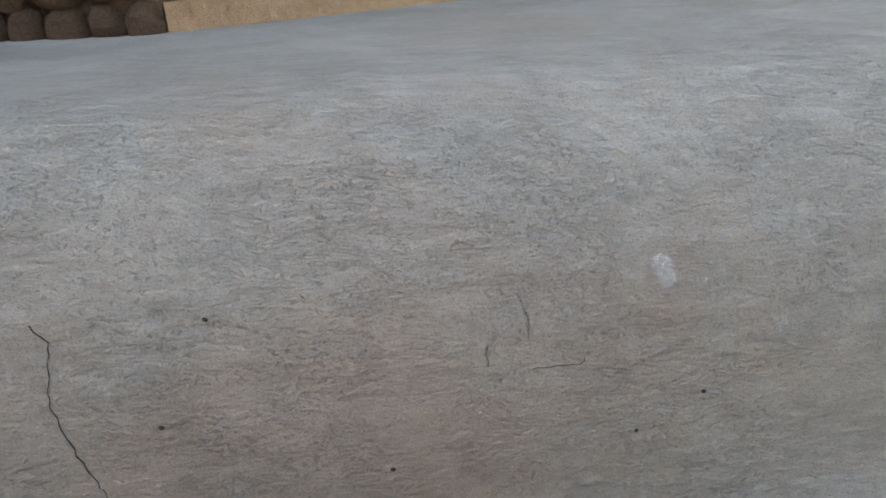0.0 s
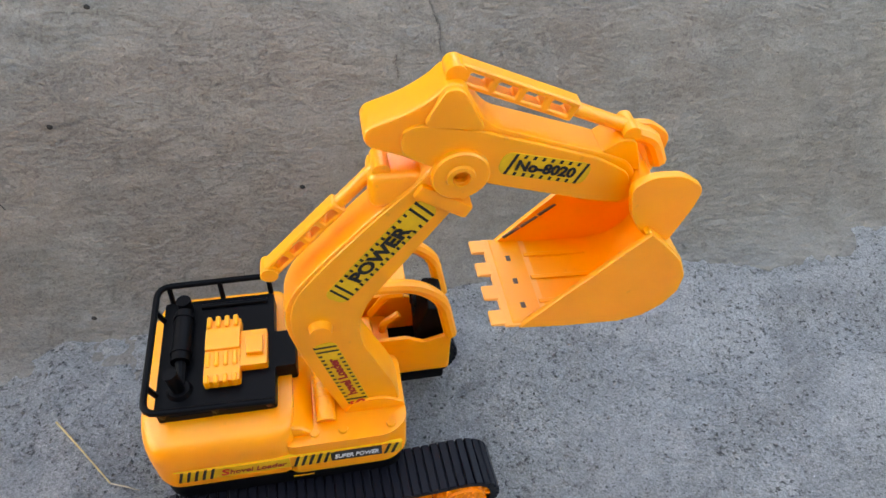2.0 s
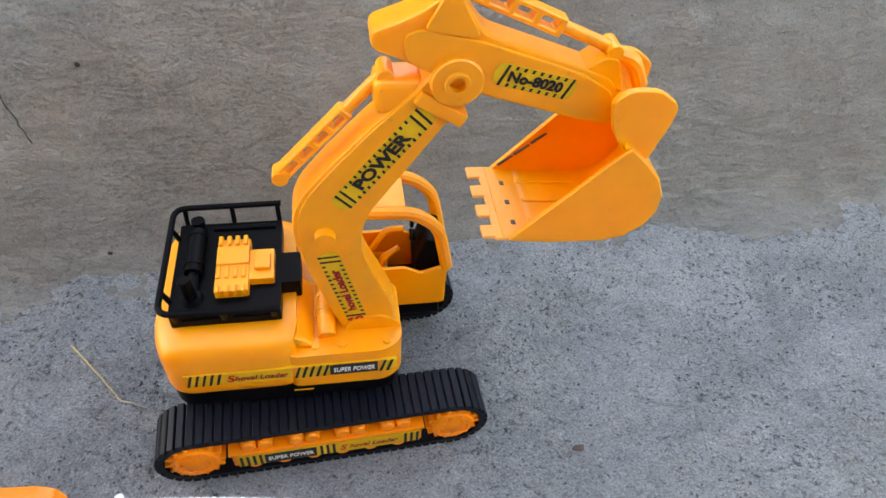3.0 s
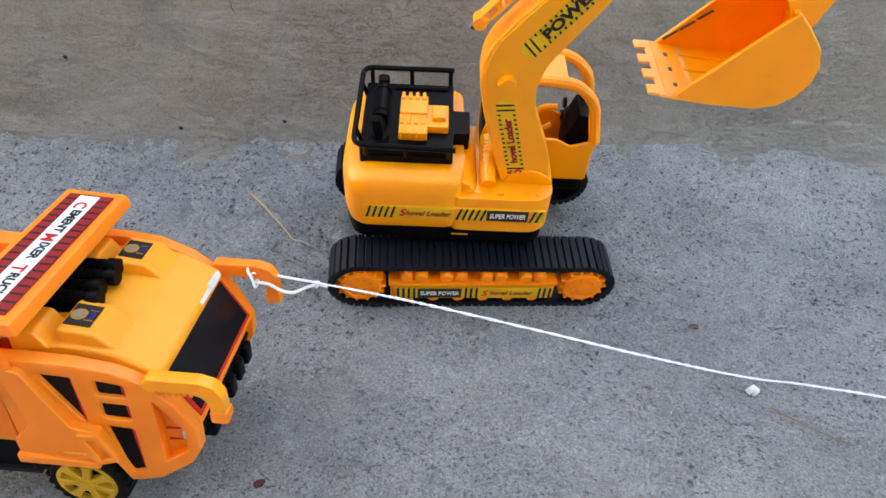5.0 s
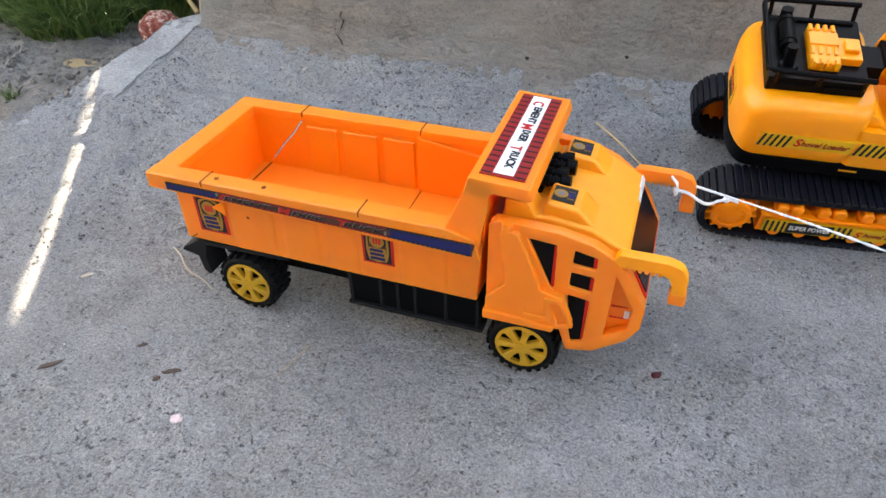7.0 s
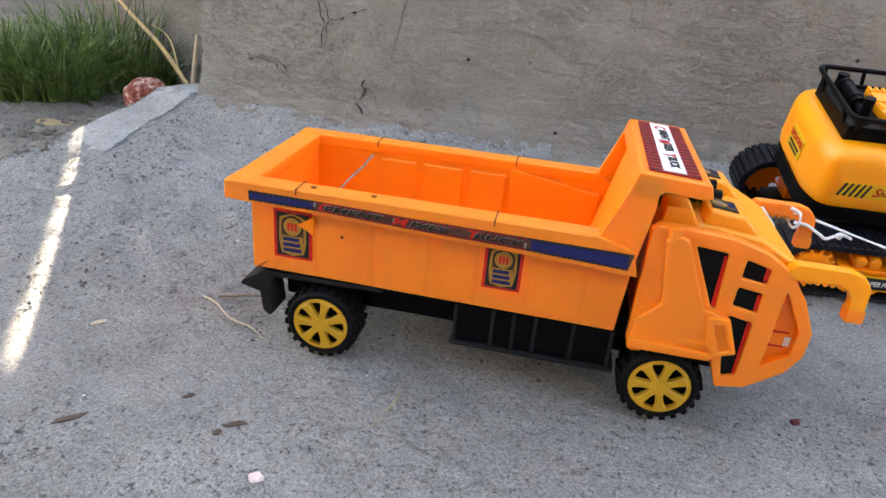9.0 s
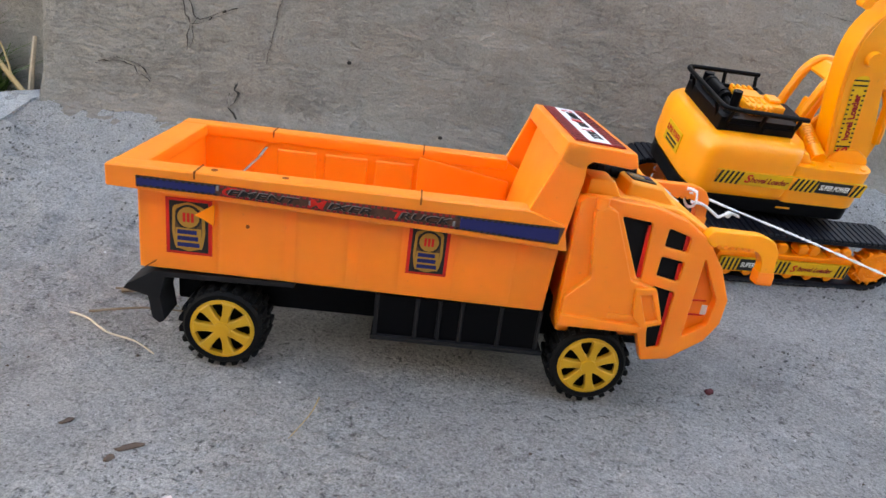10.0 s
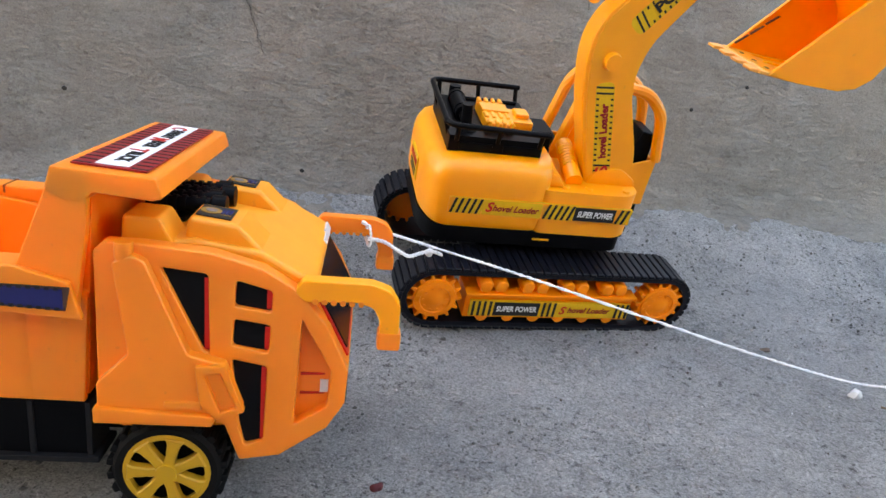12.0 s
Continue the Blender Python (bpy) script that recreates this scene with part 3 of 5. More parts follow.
def canopy():
    side = [(0.1485, 0.108), (0.1625, 0.1435), (0.174, 0.1435), (0.1735, 0.127), (0.1685, 0.0935), (0.150, 0.096)]
    bm = prism(round_poly(side, 0.001, 2), -0.0052, -0.0012, 0.0007)
    add(bm, prism(round_poly(side, 0.001, 2), 0.1042, 0.1082, 0.0007))
    add(bm, prism([(0.1600, 0.1375), (0.1625, 0.1460), (0.1965, 0.1440), (0.1985, 0.1370), (0.1950, 0.1360), (0.176, 0.1375), (0.172, 0.1335), (0.1665, 0.1340)], -0.0054, 0.1084, 0.0011))
    return bm


can = part("canopy", canopy(), ORANGE, truck)
TOPM = pose(0.1795, 0.0515, 0.1455, 0, 3.4, 0)
st = part("sticker", box(-0.0125, 0.0125, -0.051, 0.051, -0.0003, 0.0003), MAROON, can, "maroon and white printed title sticker")
st.matrix_local = TOPM
band = part("white_band", box(-0.0056, 0.0056, -0.0485, 0.0495, 0.0, 0.0005), WHITE, st)
for k in range(34):
    for sgn in (-1, 1):
        if k % 2 == 0:
            part("serration", box(sgn * 0.0094 - 0.0030, sgn * 0.0094 + 0.0030, -0.0495 + k * 0.00295, -0.0482 + k * 0.00295, 0.0, 0.00045), INK, st)
for word, y, first in (("EMENT", 0.0235, "C"), ("IXER", -0.0040, "M"), ("RUCK", -0.0322, "T")):
    lettering(word, 0.0066, pose(0.0006, y, 0.0007, 0, 0, -90), INK, st, squeeze=1.05, bold=0.035)
    lettering(first, 0.0092, pose(-0.0006, y + {"EMENT": 0.0158, "IXER": 0.0114, "RUCK": 0.0128}[word], 0.0007, 0, 0, -90), RED, st)


def badge(x0, x1, z0, z1, y):
    """Black and red badge sticker with a gilt shield and unreadable lines."""
    s = part("badge_sticker", box(x0, x1, y - 0.0004, y, z0, z1), RED, bed, "red and black badge sticker with a gilt shield")
    w, h = x1 - x0, z1 - z0
    part("dark_field", box(x0 + 0.08 * w, x1 - 0.08 * w, y - 0.0007, y, z0 + 0.05 * h, z1 - 0.05 * h), INK, s)
    cx = (x0 + x1) / 2
    sh = [(cx - 0.34 * w, z0 + 0.86 * h), (cx, z0 + 0.95 * h), (cx + 0.34 * w, z0 + 0.86 * h), (cx + 0.36 * w, z0 + 0.40 * h), (cx + 0.30 * w, z0 + 0.13 * h), (cx, z0 + 0.06 * h), (cx - 0.30 * w, z0 + 0.13 * h), (cx - 0.36 * w, z0 + 0.40 * h)]
    part("shield", prism(round_poly(sh, 0.0015), y - 0.0010, y), GOLD, s)
    inner = [(cx + (px - cx) * 0.82, z0 + h * 0.5 + (pz - z0 - h * 0.5) * 0.88) for px, pz in sh]
    part("shield_field", prism(round_poly(inner, 0.0015), y - 0.0012, y), plainb, s)
    part("gilt_panel", box(cx - 0.28 * w, cx + 0.28 * w, y - 0.00135, y, z0 + 0.115 * h, z0 + 0.485 * h, 0.0), GOLD, s)
    part("roundel_ring", rod((cx, y - 0.0013, z0 + 0.68 * h), (cx, y, z0 + 0.68 * h), 0.29 * w, seg=20), INK, s)
    part("roundel", rod((cx, y - 0.0014, z0 + 0.68 * h), (cx, y, z0 + 0.68 * h), 0.24 * w), GOLD, s)
    for k in (-1, 0, 1):
        part("bar", box(cx + k * 0.09 * w - 0.03 * w, cx + k * 0.09 * w + 0.03 * w, y - 0.0016, y, z0 + 0.60 * h, z0 + 0.76 * h), RED, s)
    for k in range(3):
        part("bar", box(cx - 0.24 * w, cx + (0.24 - 0.03 * k) * w, y - 0.0016, y, z0 + (0.15 + 0.115 * k) * h, z0 + (0.225 + 0.115 * k) * h), NAVY, s)


plainb = plain("badge_brown_print", (0.085, 0.045, 0.020), 0.4)
badge(-0.0285, -0.0058, 0.0650, 0.0945, 0.0012)
part("torn_corner", prism([(-0.0140, 0.0870), (-0.0040, 0.0935), (-0.0045, 0.0820), (-0.0085, 0.0845)], -0.0008, 0.0004, 0.0001, 1), TRACKO, bed, "pale torn corner of a sticker")
badge(0.0925, 0.1135, 0.0675, 0.0945, 0.0012)

# title band along the near rim skirt
BROWNPRINT = plain("worn_brown_print", (0.075, 0.036, 0.024), 0.45, 0.5)
strip = part("rim_sticker", prism([(-0.0388, 0.1066), (0.0, 0.1062), (0.055, 0.1048), (0.168, 0.1040), (0.166, 0.0952), (0.115, 0.0974), (0.055, 0.0988), (0.0, 0.1008), (-0.0388, 0.1012)], -0.0083, -0.0079), BROWNPRINT, bed, "worn black, red and navy printed band")


def band_z(x):
    """Upper and lower edge of the printed band."""
    return float(np.interp(x, [-0.039, 0.0, 0.055, 0.168], [0.1066, 0.1062, 0.1048, 0.1040])), float(np.interp(x, [-0.039, 0.0, 0.055, 0.115, 0.166], [0.1012, 0.1008, 0.0988, 0.0974, 0.0952]))


for xa, xb in ((-0.0382, -0.0015), (0.1165, 0.1655)):
    (ta, la), (tb, lb) = band_z(xa), band_z(xb)
    part("navy_field", prism([(xa, ta - 0.0007), (xb, tb - 0.0007), (xb, lb + 0.0007), (xa, la + 0.0007)], -0.0086, -0.0080), NAVY, strip)
for k in range(68):
    x = -0.0382 + k * 0.0030
    top, low = band_z(x)
    for z in (top - 0.0006, low + 0.0006):
        part("serration", box(x, x + 0.0016, -0.0087, -0.0080, z - 0.0006, z + 0.0006), MAROON if 0.0 < x < 0.114 else INK, strip)
for word, x, wide in (("EMENT", 0.0200, 2.1), ("IXER", 0.0620, 2.1), ("RUCK", 0.0985, 1.9)):
    t0, l0 = band_z(x)
    lettering(word, 0.0050, side_plane(x, -0.0089, (t0 + l0) / 2, -1.6), GREY, strip, squeeze=wide, slant=0.25)
    lettering(word, 0.0042, side_plane(x + 0.0003, -0.0091, (t0 + l0) / 2 - 0.0001, -1.6), INK, strip, squeeze=wide * 1.17, slant=0.25)
for word, x in (("C", 0.0045), ("M", 0.0460), ("T", 0.0850)):
    t0, l0 = band_z(x)
    lettering(word, 0.0060, side_plane(x, -0.0089, (t0 + l0) / 2, -1.6), RED, strip, squeeze=1.8, slant=0.25)
for x, z in ((-0.0005, 0.1045), (0.0435, 0.1022), (0.1135, 0.1000)):
    part("scraped_spot", box(x - 0.0007, x + 0.0006, -0.0090, -0.0080, z - 0.0012, z + 0.0014, 0.0003, 1), GREY, strip)

# cab; its sides draw in towards the nose
def draw_in(bm, y_mid=0.052):
    for v in bm.verts:
        t = min(1.0, max(0.0, (v.co.x - 0.195) / 0.07))
        v.co.y += (0.0075 if v.co.y < y_mid else -0.0075) * t * t * (3 - 2 * t)
    return bm


cab = part("cab", draw_in(box(0.176, 0.238, 0.0055, 0.0990, 0.040, 0.108, 0.003)), ORANGE, truck, "orange plastic cab with open framed sides")
SIDE = [(0.1738, 0.0505), (0.1742, 0.1165), (0.1775, 0.1200), (0.1900, 0.1200), (0.2125, 0.1180), (0.2300, 0.1120), (0.2425, 0.1030), (0.2530, 0.0880), (0.2606, 0.0700), (0.2600, 0.0560), (0.2540, 0.0450), (0.2370, 0.0329), (0.2228, 0.0318), (0.2175, 0.0480), (0.2110, 0.0500)]
WIN = [[(0.1966, 0.1120), (0.2120, 0.1100), (0.2126, 0.0787), (0.2105, 0.0795)],
       [(0.2209, 0.1078), (0.2330, 0.1035), (0.2328, 0.0950), (0.2205, 0.0976)],
       [(0.2204, 0.0925), (0.2326, 0.0898), (0.2322, 0.0784), (0.2200, 0.0815)],
       [(0.2198, 0.0760), (0.2318, 0.0725), (0.2310, 0.0400), (0.2245, 0.0385), (0.2225, 0.0480)],
       [(0.2432, 0.0925), (0.2545, 0.0700), (0.2535, 0.0545), (0.2415, 0.0465)]]
for y0, y1 in ((-0.0035, 0.0040), (0.1005, 0.1080)):
    part("side_frame", draw_in(prism(SIDE, y0, y1, 0.0021, 3, [round_poly(w, 0.0012, 2) for w in WIN])), ORANGE, cab)
for k, w in enumerate(WIN[:4]):
    g = part("side_window", draw_in(prism(w, -0.0012, 0.0004)), DARKPANE, cab, "dark film side window with a red edge")
    cx, cz = sum(p[0] for p in w) / len(w), sum(p[1] for p in w) / len(w)
    xr = max(p[0] for p in w)
    part("red_edge", draw_in(box(xr - 0.0020, xr + 0.0002, -0.0018, -0.0010, min(p[1] for p in w) + 0.001, max(p[1] for p in w) - 0.004)), RED, g)
part("inner_front", prism([(0.238, 0.040), (0.2525, 0.048), (0.2585, 0.068), (0.2515, 0.086), (0.238, 0.098)], 0.0088, 0.0957, 0.0015), ORANGE, cab)
for z in (0.066, 0.0575):
    part("step_line", draw_in(box(0.2432, 0.2535, 0.0020, 0.0046, z, z + 0.0009)), RED, cab)
part("foil_scrap", draw_in(box(0.2505, 0.2535, 0.0015, 0.0040, 0.0585, 0.0640)), FOIL, cab)
# side armour plate and skirt
part("side_plate", prism(round_poly([(0.1745, 0.0670), (0.1860, 0.0790), (0.1815, 0.1140), (0.1880, 0.1170), (0.1925, 0.1150), (0.2065, 0.0800), (0.2185, 0.0765), (0.2250, 0.0580), (0.2155, 0.0530), (0.1745, 0.0545)], 0.001, 2), -0.0076, -0.0020, 0.0018, 3), ORANGE, cab)
part("skirt", prism([(0.1735, 0.0515), (0.2150, 0.0515), (0.2160, 0.0560), (0.1735, 0.0580)], -0.0098, -0.0030, 0.0010), ORANGE, cab)
part("plate_boss", box(0.1985, 0.2110, -0.0086, -0.0070, 0.0580, 0.0612, 0.0006), ORANGE, cab)
part("latch_frame", prism([(0.2090, 0.0765), (0.2192, 0.0772), (0.2258, 0.0582), (0.2160, 0.0545), (0.2105, 0.0610)], -0.0095, -0.0055, 0.0008, 2, [[(0.2122, 0.0728), (0.2172, 0.0738), (0.2228, 0.0600), (0.2176, 0.0578)]]), ORANGE, cab)
part("hinge_knob", rod((0.1850, -0.0045, 0.1150), (0.1850, -0.0045, 0.1210), 0.0032), ORANGE, cab)

roof = part("roof", prism([(0.178, 0.105), (0.178, 0.1165), (0.205, 0.1190), (0.228, 0.1155), (0.2475, 0.1045), (0.2475, 0.098), (0.228, 0.104)], 0.0095, 0.0955, 0.0022, 3), ROOFY, cab, "faded yellow plastic roof panel")
for y0 in (0.0125, 0.0690):
    vent = part("roof_vent", prism([(0.2005, 0.1170), (0.2020, 0.1265), (0.2190, 0.1245), (0.2290, 0.1140)], y0, y0 + 0.0235, 0.0020, 3), ROOFY, roof)
    s2 = part("badge_sticker", box(-0.0065, 0.0065, -0.0075, 0.0075, 0.0, 0.0004), INK, roof, "small black badge sticker")
    at = pose(0.2105, y0 + 0.0118, 0.12575, 0, 6.7, 0)
    s2.matrix_local = at
    disc = part("shield", rod((-0.0022, 0.0, 0.0), (-0.0022, 0.0, 0.0006), 0.0040, seg=20), GOLD, roof)
    core = part("roundel", rod((-0.0022, 0.0, 0.0), (-0.0022, 0.0, 0.0008), 0.0022, seg=18), GREY, roof)
    for q in (disc, core):
        q.matrix_local = at
    for k in range(3):
        for c, dy in ((GOLD, 0.0038), (NAVY, 0.0030)):
            q = part("bar", box(0.0018 + k * 0.0014, 0.0028 + k * 0.0014, -dy, dy, 0.0, 0.0006 if c is GOLD else 0.0009), c, roof)
            q.matrix_local = at
for y0 in (0.0085, 0.0700):
    part("roof_block", prism([(0.1790, 0.114), (0.1800, 0.1270), (0.1930, 0.1265), (0.1990, 0.1160)], y0, y0 + 0.020, 0.0018), ROOFY, roof)
exhaust = part("exhaust_pack", box(0.1800, 0.1960, 0.034, 0.070, 0.1165, 0.1205, 0.001), BLACK, roof, "black ribbed exhaust pipes")
for k, y in enumerate((0.0385, 0.0475, 0.0570, 0.0660)):
    x1 = 0.2105 - 0.0030 * (k % 2)
    line = [(0.0031, 0.0), (0.0031, 0.003)]
    for j in range(6):
        a = 0.003 + j * 0.0036
        line += [(0.0038, a), (0.0038, a + 0.0017), (0.0031, a + 0.0019), (0.0031, a + 0.0035)]
    line += [(0.0046, x1 - 0.1850), (0.0046, x1 - 0.1800), (0.0030, x1 - 0.1798)]
    prof = spin(line, (0.0, 0.0), 16)
    bmesh.ops.transform(prof, matrix=Matrix.Translation((0.1800, y, 0.1245)) @ Matrix.Rotation(radians(-90), 4, "Z"), verts=prof.verts)
    part("exhaust_pipe", prof, BLACK, roof)

# windscreen: a steep dark pane with a red border and an orange frame
WS = [(0.2445, 0.1035), (0.2610, 0.0700)]
d = Vector((WS[1][0] - WS[0][0], WS[1][1] - WS[0][1])).normalized()
nrm = Vector((-d.y, d.x))


def pane(y0, y1, s0, s1, off, thick):
    a = Vector(WS[0]) + d * s0 + nrm * off
    b = Vector(WS[0]) + d * s1 + nrm * off
    return prism([tuple(a), tuple(b), tuple(b - nrm * thick), tuple(a - nrm * thick)], y0, y1)


part("windscreen_frame", pane(0.0095, 0.0950, -0.002, 0.0365, 0.0, 0.006), ORANGE, cab)
ws = part("windscreen", pane(0.0125, 0.0920, 0.0012, 0.0340, 0.0008, 0.001), RED, cab, "dark windscreen film with a red border")
part("dark_film", pane(0.0150, 0.0895, 0.0036, 0.0316, 0.0014, 0.001), GLASSY, ws)
for y0, y1, s0, s1 in ((0.064, 0.080, 0.0002, 0.0008), (0.078, 0.0925, -0.0008, 0.0012)):
    part("peeled_edge", pane(y0, y1, s0 - 0.001, s1 + 0.0008, 0.0028, 0.0010), FOIL, ws)
for y in (0.022, 0.036, 0.050, 0.064, 0.078):
    part("grille_lug", box(0.2525, 0.2605, y, y + 0.009, 0.044, 0.058, 0.002), BLACK, cab)
part("bumper", prism([(0.236, 0.036), (0.254, 0.047), (0.2575, 0.058), (0.252, 0.060), (0.236, 0.046)], 0.010, 0.095, 0.002), BLACK, cab)

for y in (0.0015, 0.0955):
    arm = [(0.2400, 0.1035), (0.2430, 0.1085), (0.2670, 0.1085), (0.2740, 0.1060), (0.2775, 0.1000), (0.2778, 0.0825), (0.2705, 0.0820), (0.2705, 0.0935), (0.2680, 0.0985), (0.2620, 0.1005), (0.2440, 0.0995)]
    # the far arm gets redder ORANGE, its shade put into the colour
    m1 = part("mirror_arm", prism(round_poly(arm, 0.0015, 2), y, y + 0.0075, 0.0010), AMBER if y < 0.05 else ORANGE, cab)
    part("mirror_head", box(0.2700, 0.2785, y - 0.0006, y + 0.0080, 0.0815, 0.0890, 0.0012), ORANGE, m1)
    for k in range(6):
        part("notch", rod((0.2475 + k * 0.0032, y - 0.0004, 0.1002), (0.2475 + k * 0.0032, y + 0.0079, 0.1002), 0.0011, seg=8), ORANGE, m1)

# the nose stands a little further forward
for ob in [cab] + list(cab.children_recursive):
    for v in ob.data.vertices:
        if v.co.x > 0.2:
            v.co.x += 0.0045 * (v.co.x - 0.2) / 0.06

# chassis
chassis = part("chassis", box(-0.030, 0.236, 0.020, 0.085, 0.030, 0.0545, 0.002), BLACK, truck, "black plastic chassis")
for y0, y1 in ((0.004, 0.020), (0.085, 0.101)):
    part("side_tank", box(0.079, 0.168, y0, y1, 0.0285, 0.0525, 0.0012), BLACK, chassis)
    for x in (0.0785, 0.100, 0.112, 0.124, 0.145, 0.166):
        part("tank_rib", box(x, x + 0.0022, y0 - 0.0012, y1 + 0.0012, 0.0280, 0.0525, 0.0005), DUSTLIT, chassis)
    part("tank_foot", box(0.0775, 0.171, y0 - 0.0025, y1 + 0.001, 0.0265, 0.0292, 0.0006), DUSTLIT, chassis)
    part("wheel_arch", prism([(-0.052, 0.0415), (-0.050, 0.0445), (-0.036, 0.0530), (0.036, 0.0545), (0.036, 0.0515), (-0.030, 0.0500), (-0.033, 0.0385), (-0.031, 0.0250), (-0.0335, 0.0230), (-0.0375, 0.0260), (-0.0395, 0.0385)], y0 - 0.002, y1 + 0.002, 0.0006), DUSTLIT, chassis)
for x in (0.0, 0.197):
    part("axle", rod((x, 0.006, 0.0255), (x, 0.099, 0.0255), 0.003), BLACK, chassis)


def wheel(x, y, face):
    """A treaded tyre with a spoked yellow hub; face is -1 or 1 along y."""
    R = 0.0228
    prof = [(0.0165, 0.0), (0.0195, -0.0006), (0.0212, 0.0012), (0.0216, 0.004), (0.0216, 0.016), (0.0212, 0.0188), (0.0195, 0.0200), (0.0165, 0.0200)]
    w = part("wheel", spin([(r, y + (py if face < 0 else -py)) for r, py in prof], (x, 0.0250), 40, True), RUBBER, truck)
    bm = bmesh.new()
    for k in range(22):
        a = 2 * math.pi * k / 22
        for s in (0, 1):
            b = box(-0.0016, 0.0016, 0.0006 + s * 0.0105, 0.0092 + s * 0.0105, 0.0206, R + 0.0004, 0.0004, 1)
            ang = a + s * math.pi / 22
            bmesh.ops.transform(b, matrix=Matrix.Translation((x, y, 0.0250)) @ Matrix.Rotation(ang, 4, "Y") @ Matrix.Diagonal((1, -face, 1, 1)), verts=b.verts)
            add(bm, b)
    part("tread", bm, RUBBER, w)
    hub = spin([(0.0168, y + face * 0.0002), (0.0168, y - face * 0.003), (0.0150, y - face * 0.003), (0.0146, y + face * 0.0004)], (x, 0.0250), 36, True)
    h = part("hub_rim", hub, YELLOW, w)
    # black disc painting the shade inside the yellow hub
    part("hub_back", rod((x, y - face * 0.0060, 0.0250), (x, y - face * 0.0075, 0.0250), 0.0155, seg=28), RUBBER, w)
    sp = bmesh.new()
    for k in range(7):
        a = 2 * math.pi * k / 7 + 0.22
        b = prism([(-0.0024, 0.003), (0.0024, 0.003), (0.0019, 0.0075), (0.0025, 0.0128), (0.0040, 0.0152), (-0.0040, 0.0152), (-0.0025, 0.0128), (-0.0019, 0.0075)], -0.0012, 0.0030, 0.0005, 1)
        bmesh.ops.transform(b, matrix=Matrix.Translation((x, y, 0.0250)) @ Matrix.Rotation(a, 4, "Y") @ Matrix.Diagonal((1, -face, 1, 1)), verts=b.verts)
        add(sp, b)
    part("spokes", sp, YELLOW, w)
    part("hub_boss", rod((x, y + face * 0.0022, 0.0250), (x, y - face * 0.003, 0.0250), 0.0042, 0.0046, 16), YELLOW, w)


for x in (0.0, 0.197):
    wheel(x, -0.0005, -1)
    wheel(x, 0.1055, 1)

# ---- the excavator ----
digger = thing("toy_excavator", pose(-0.078, 0.233, 0.0, 15, 0, 13.4), "yellow-orange plastic toy excavator on black tracks, by the wall", "toy excavator")
REAR, FRONT, TR = Vector((-0.005, 0.0385)), Vector((0.162, 0.0345)), 0.0225


def belt_path(r, n):
    """Points and headings round the two track wheels, evenly spaced."""
    ax = (FRONT - REAR)
    length, base = ax.length, math.atan2(ax.y, ax.x)
    total = 2 * length + 2 * math.pi * r
    out = []
    for i in range(n):
        s = total * i / n
        if s < length:
            p, a = Vector((s, r)), 0.0
        elif s < length + math.pi * r:
            t = (s - length) / r
            p, a = Vector((length + r * math.sin(t), r * math.cos(t))), -t
        elif s < 2 * length + math.pi * r:
            p, a = Vector((length - (s - length - math.pi * r), -r)), math.pi
        else:
            t = (s - 2 * length - math.pi * r) / r
            p, a = Vector((-r * math.sin(t), -r * math.cos(t))), math.pi - t
        c, d2 = math.cos(base), math.sin(base)
        out.append((REAR.x + p.x * c - p.y * d2, REAR.y + p.x * d2 + p.y * c, a + base))
    return out


PAD = bpy.data.meshes.new("track_pad")
pb = box(-0.0024, 0.0024, 0, 0.031, -0.0004, 0.0020, 0.0005, 1)
pb.to_mesh(PAD)
pb.free()
PAD.materials.append(TRACKM)
PAD.shade_smooth()
PAD.set_sharp_from_angle(angle=radians(30))


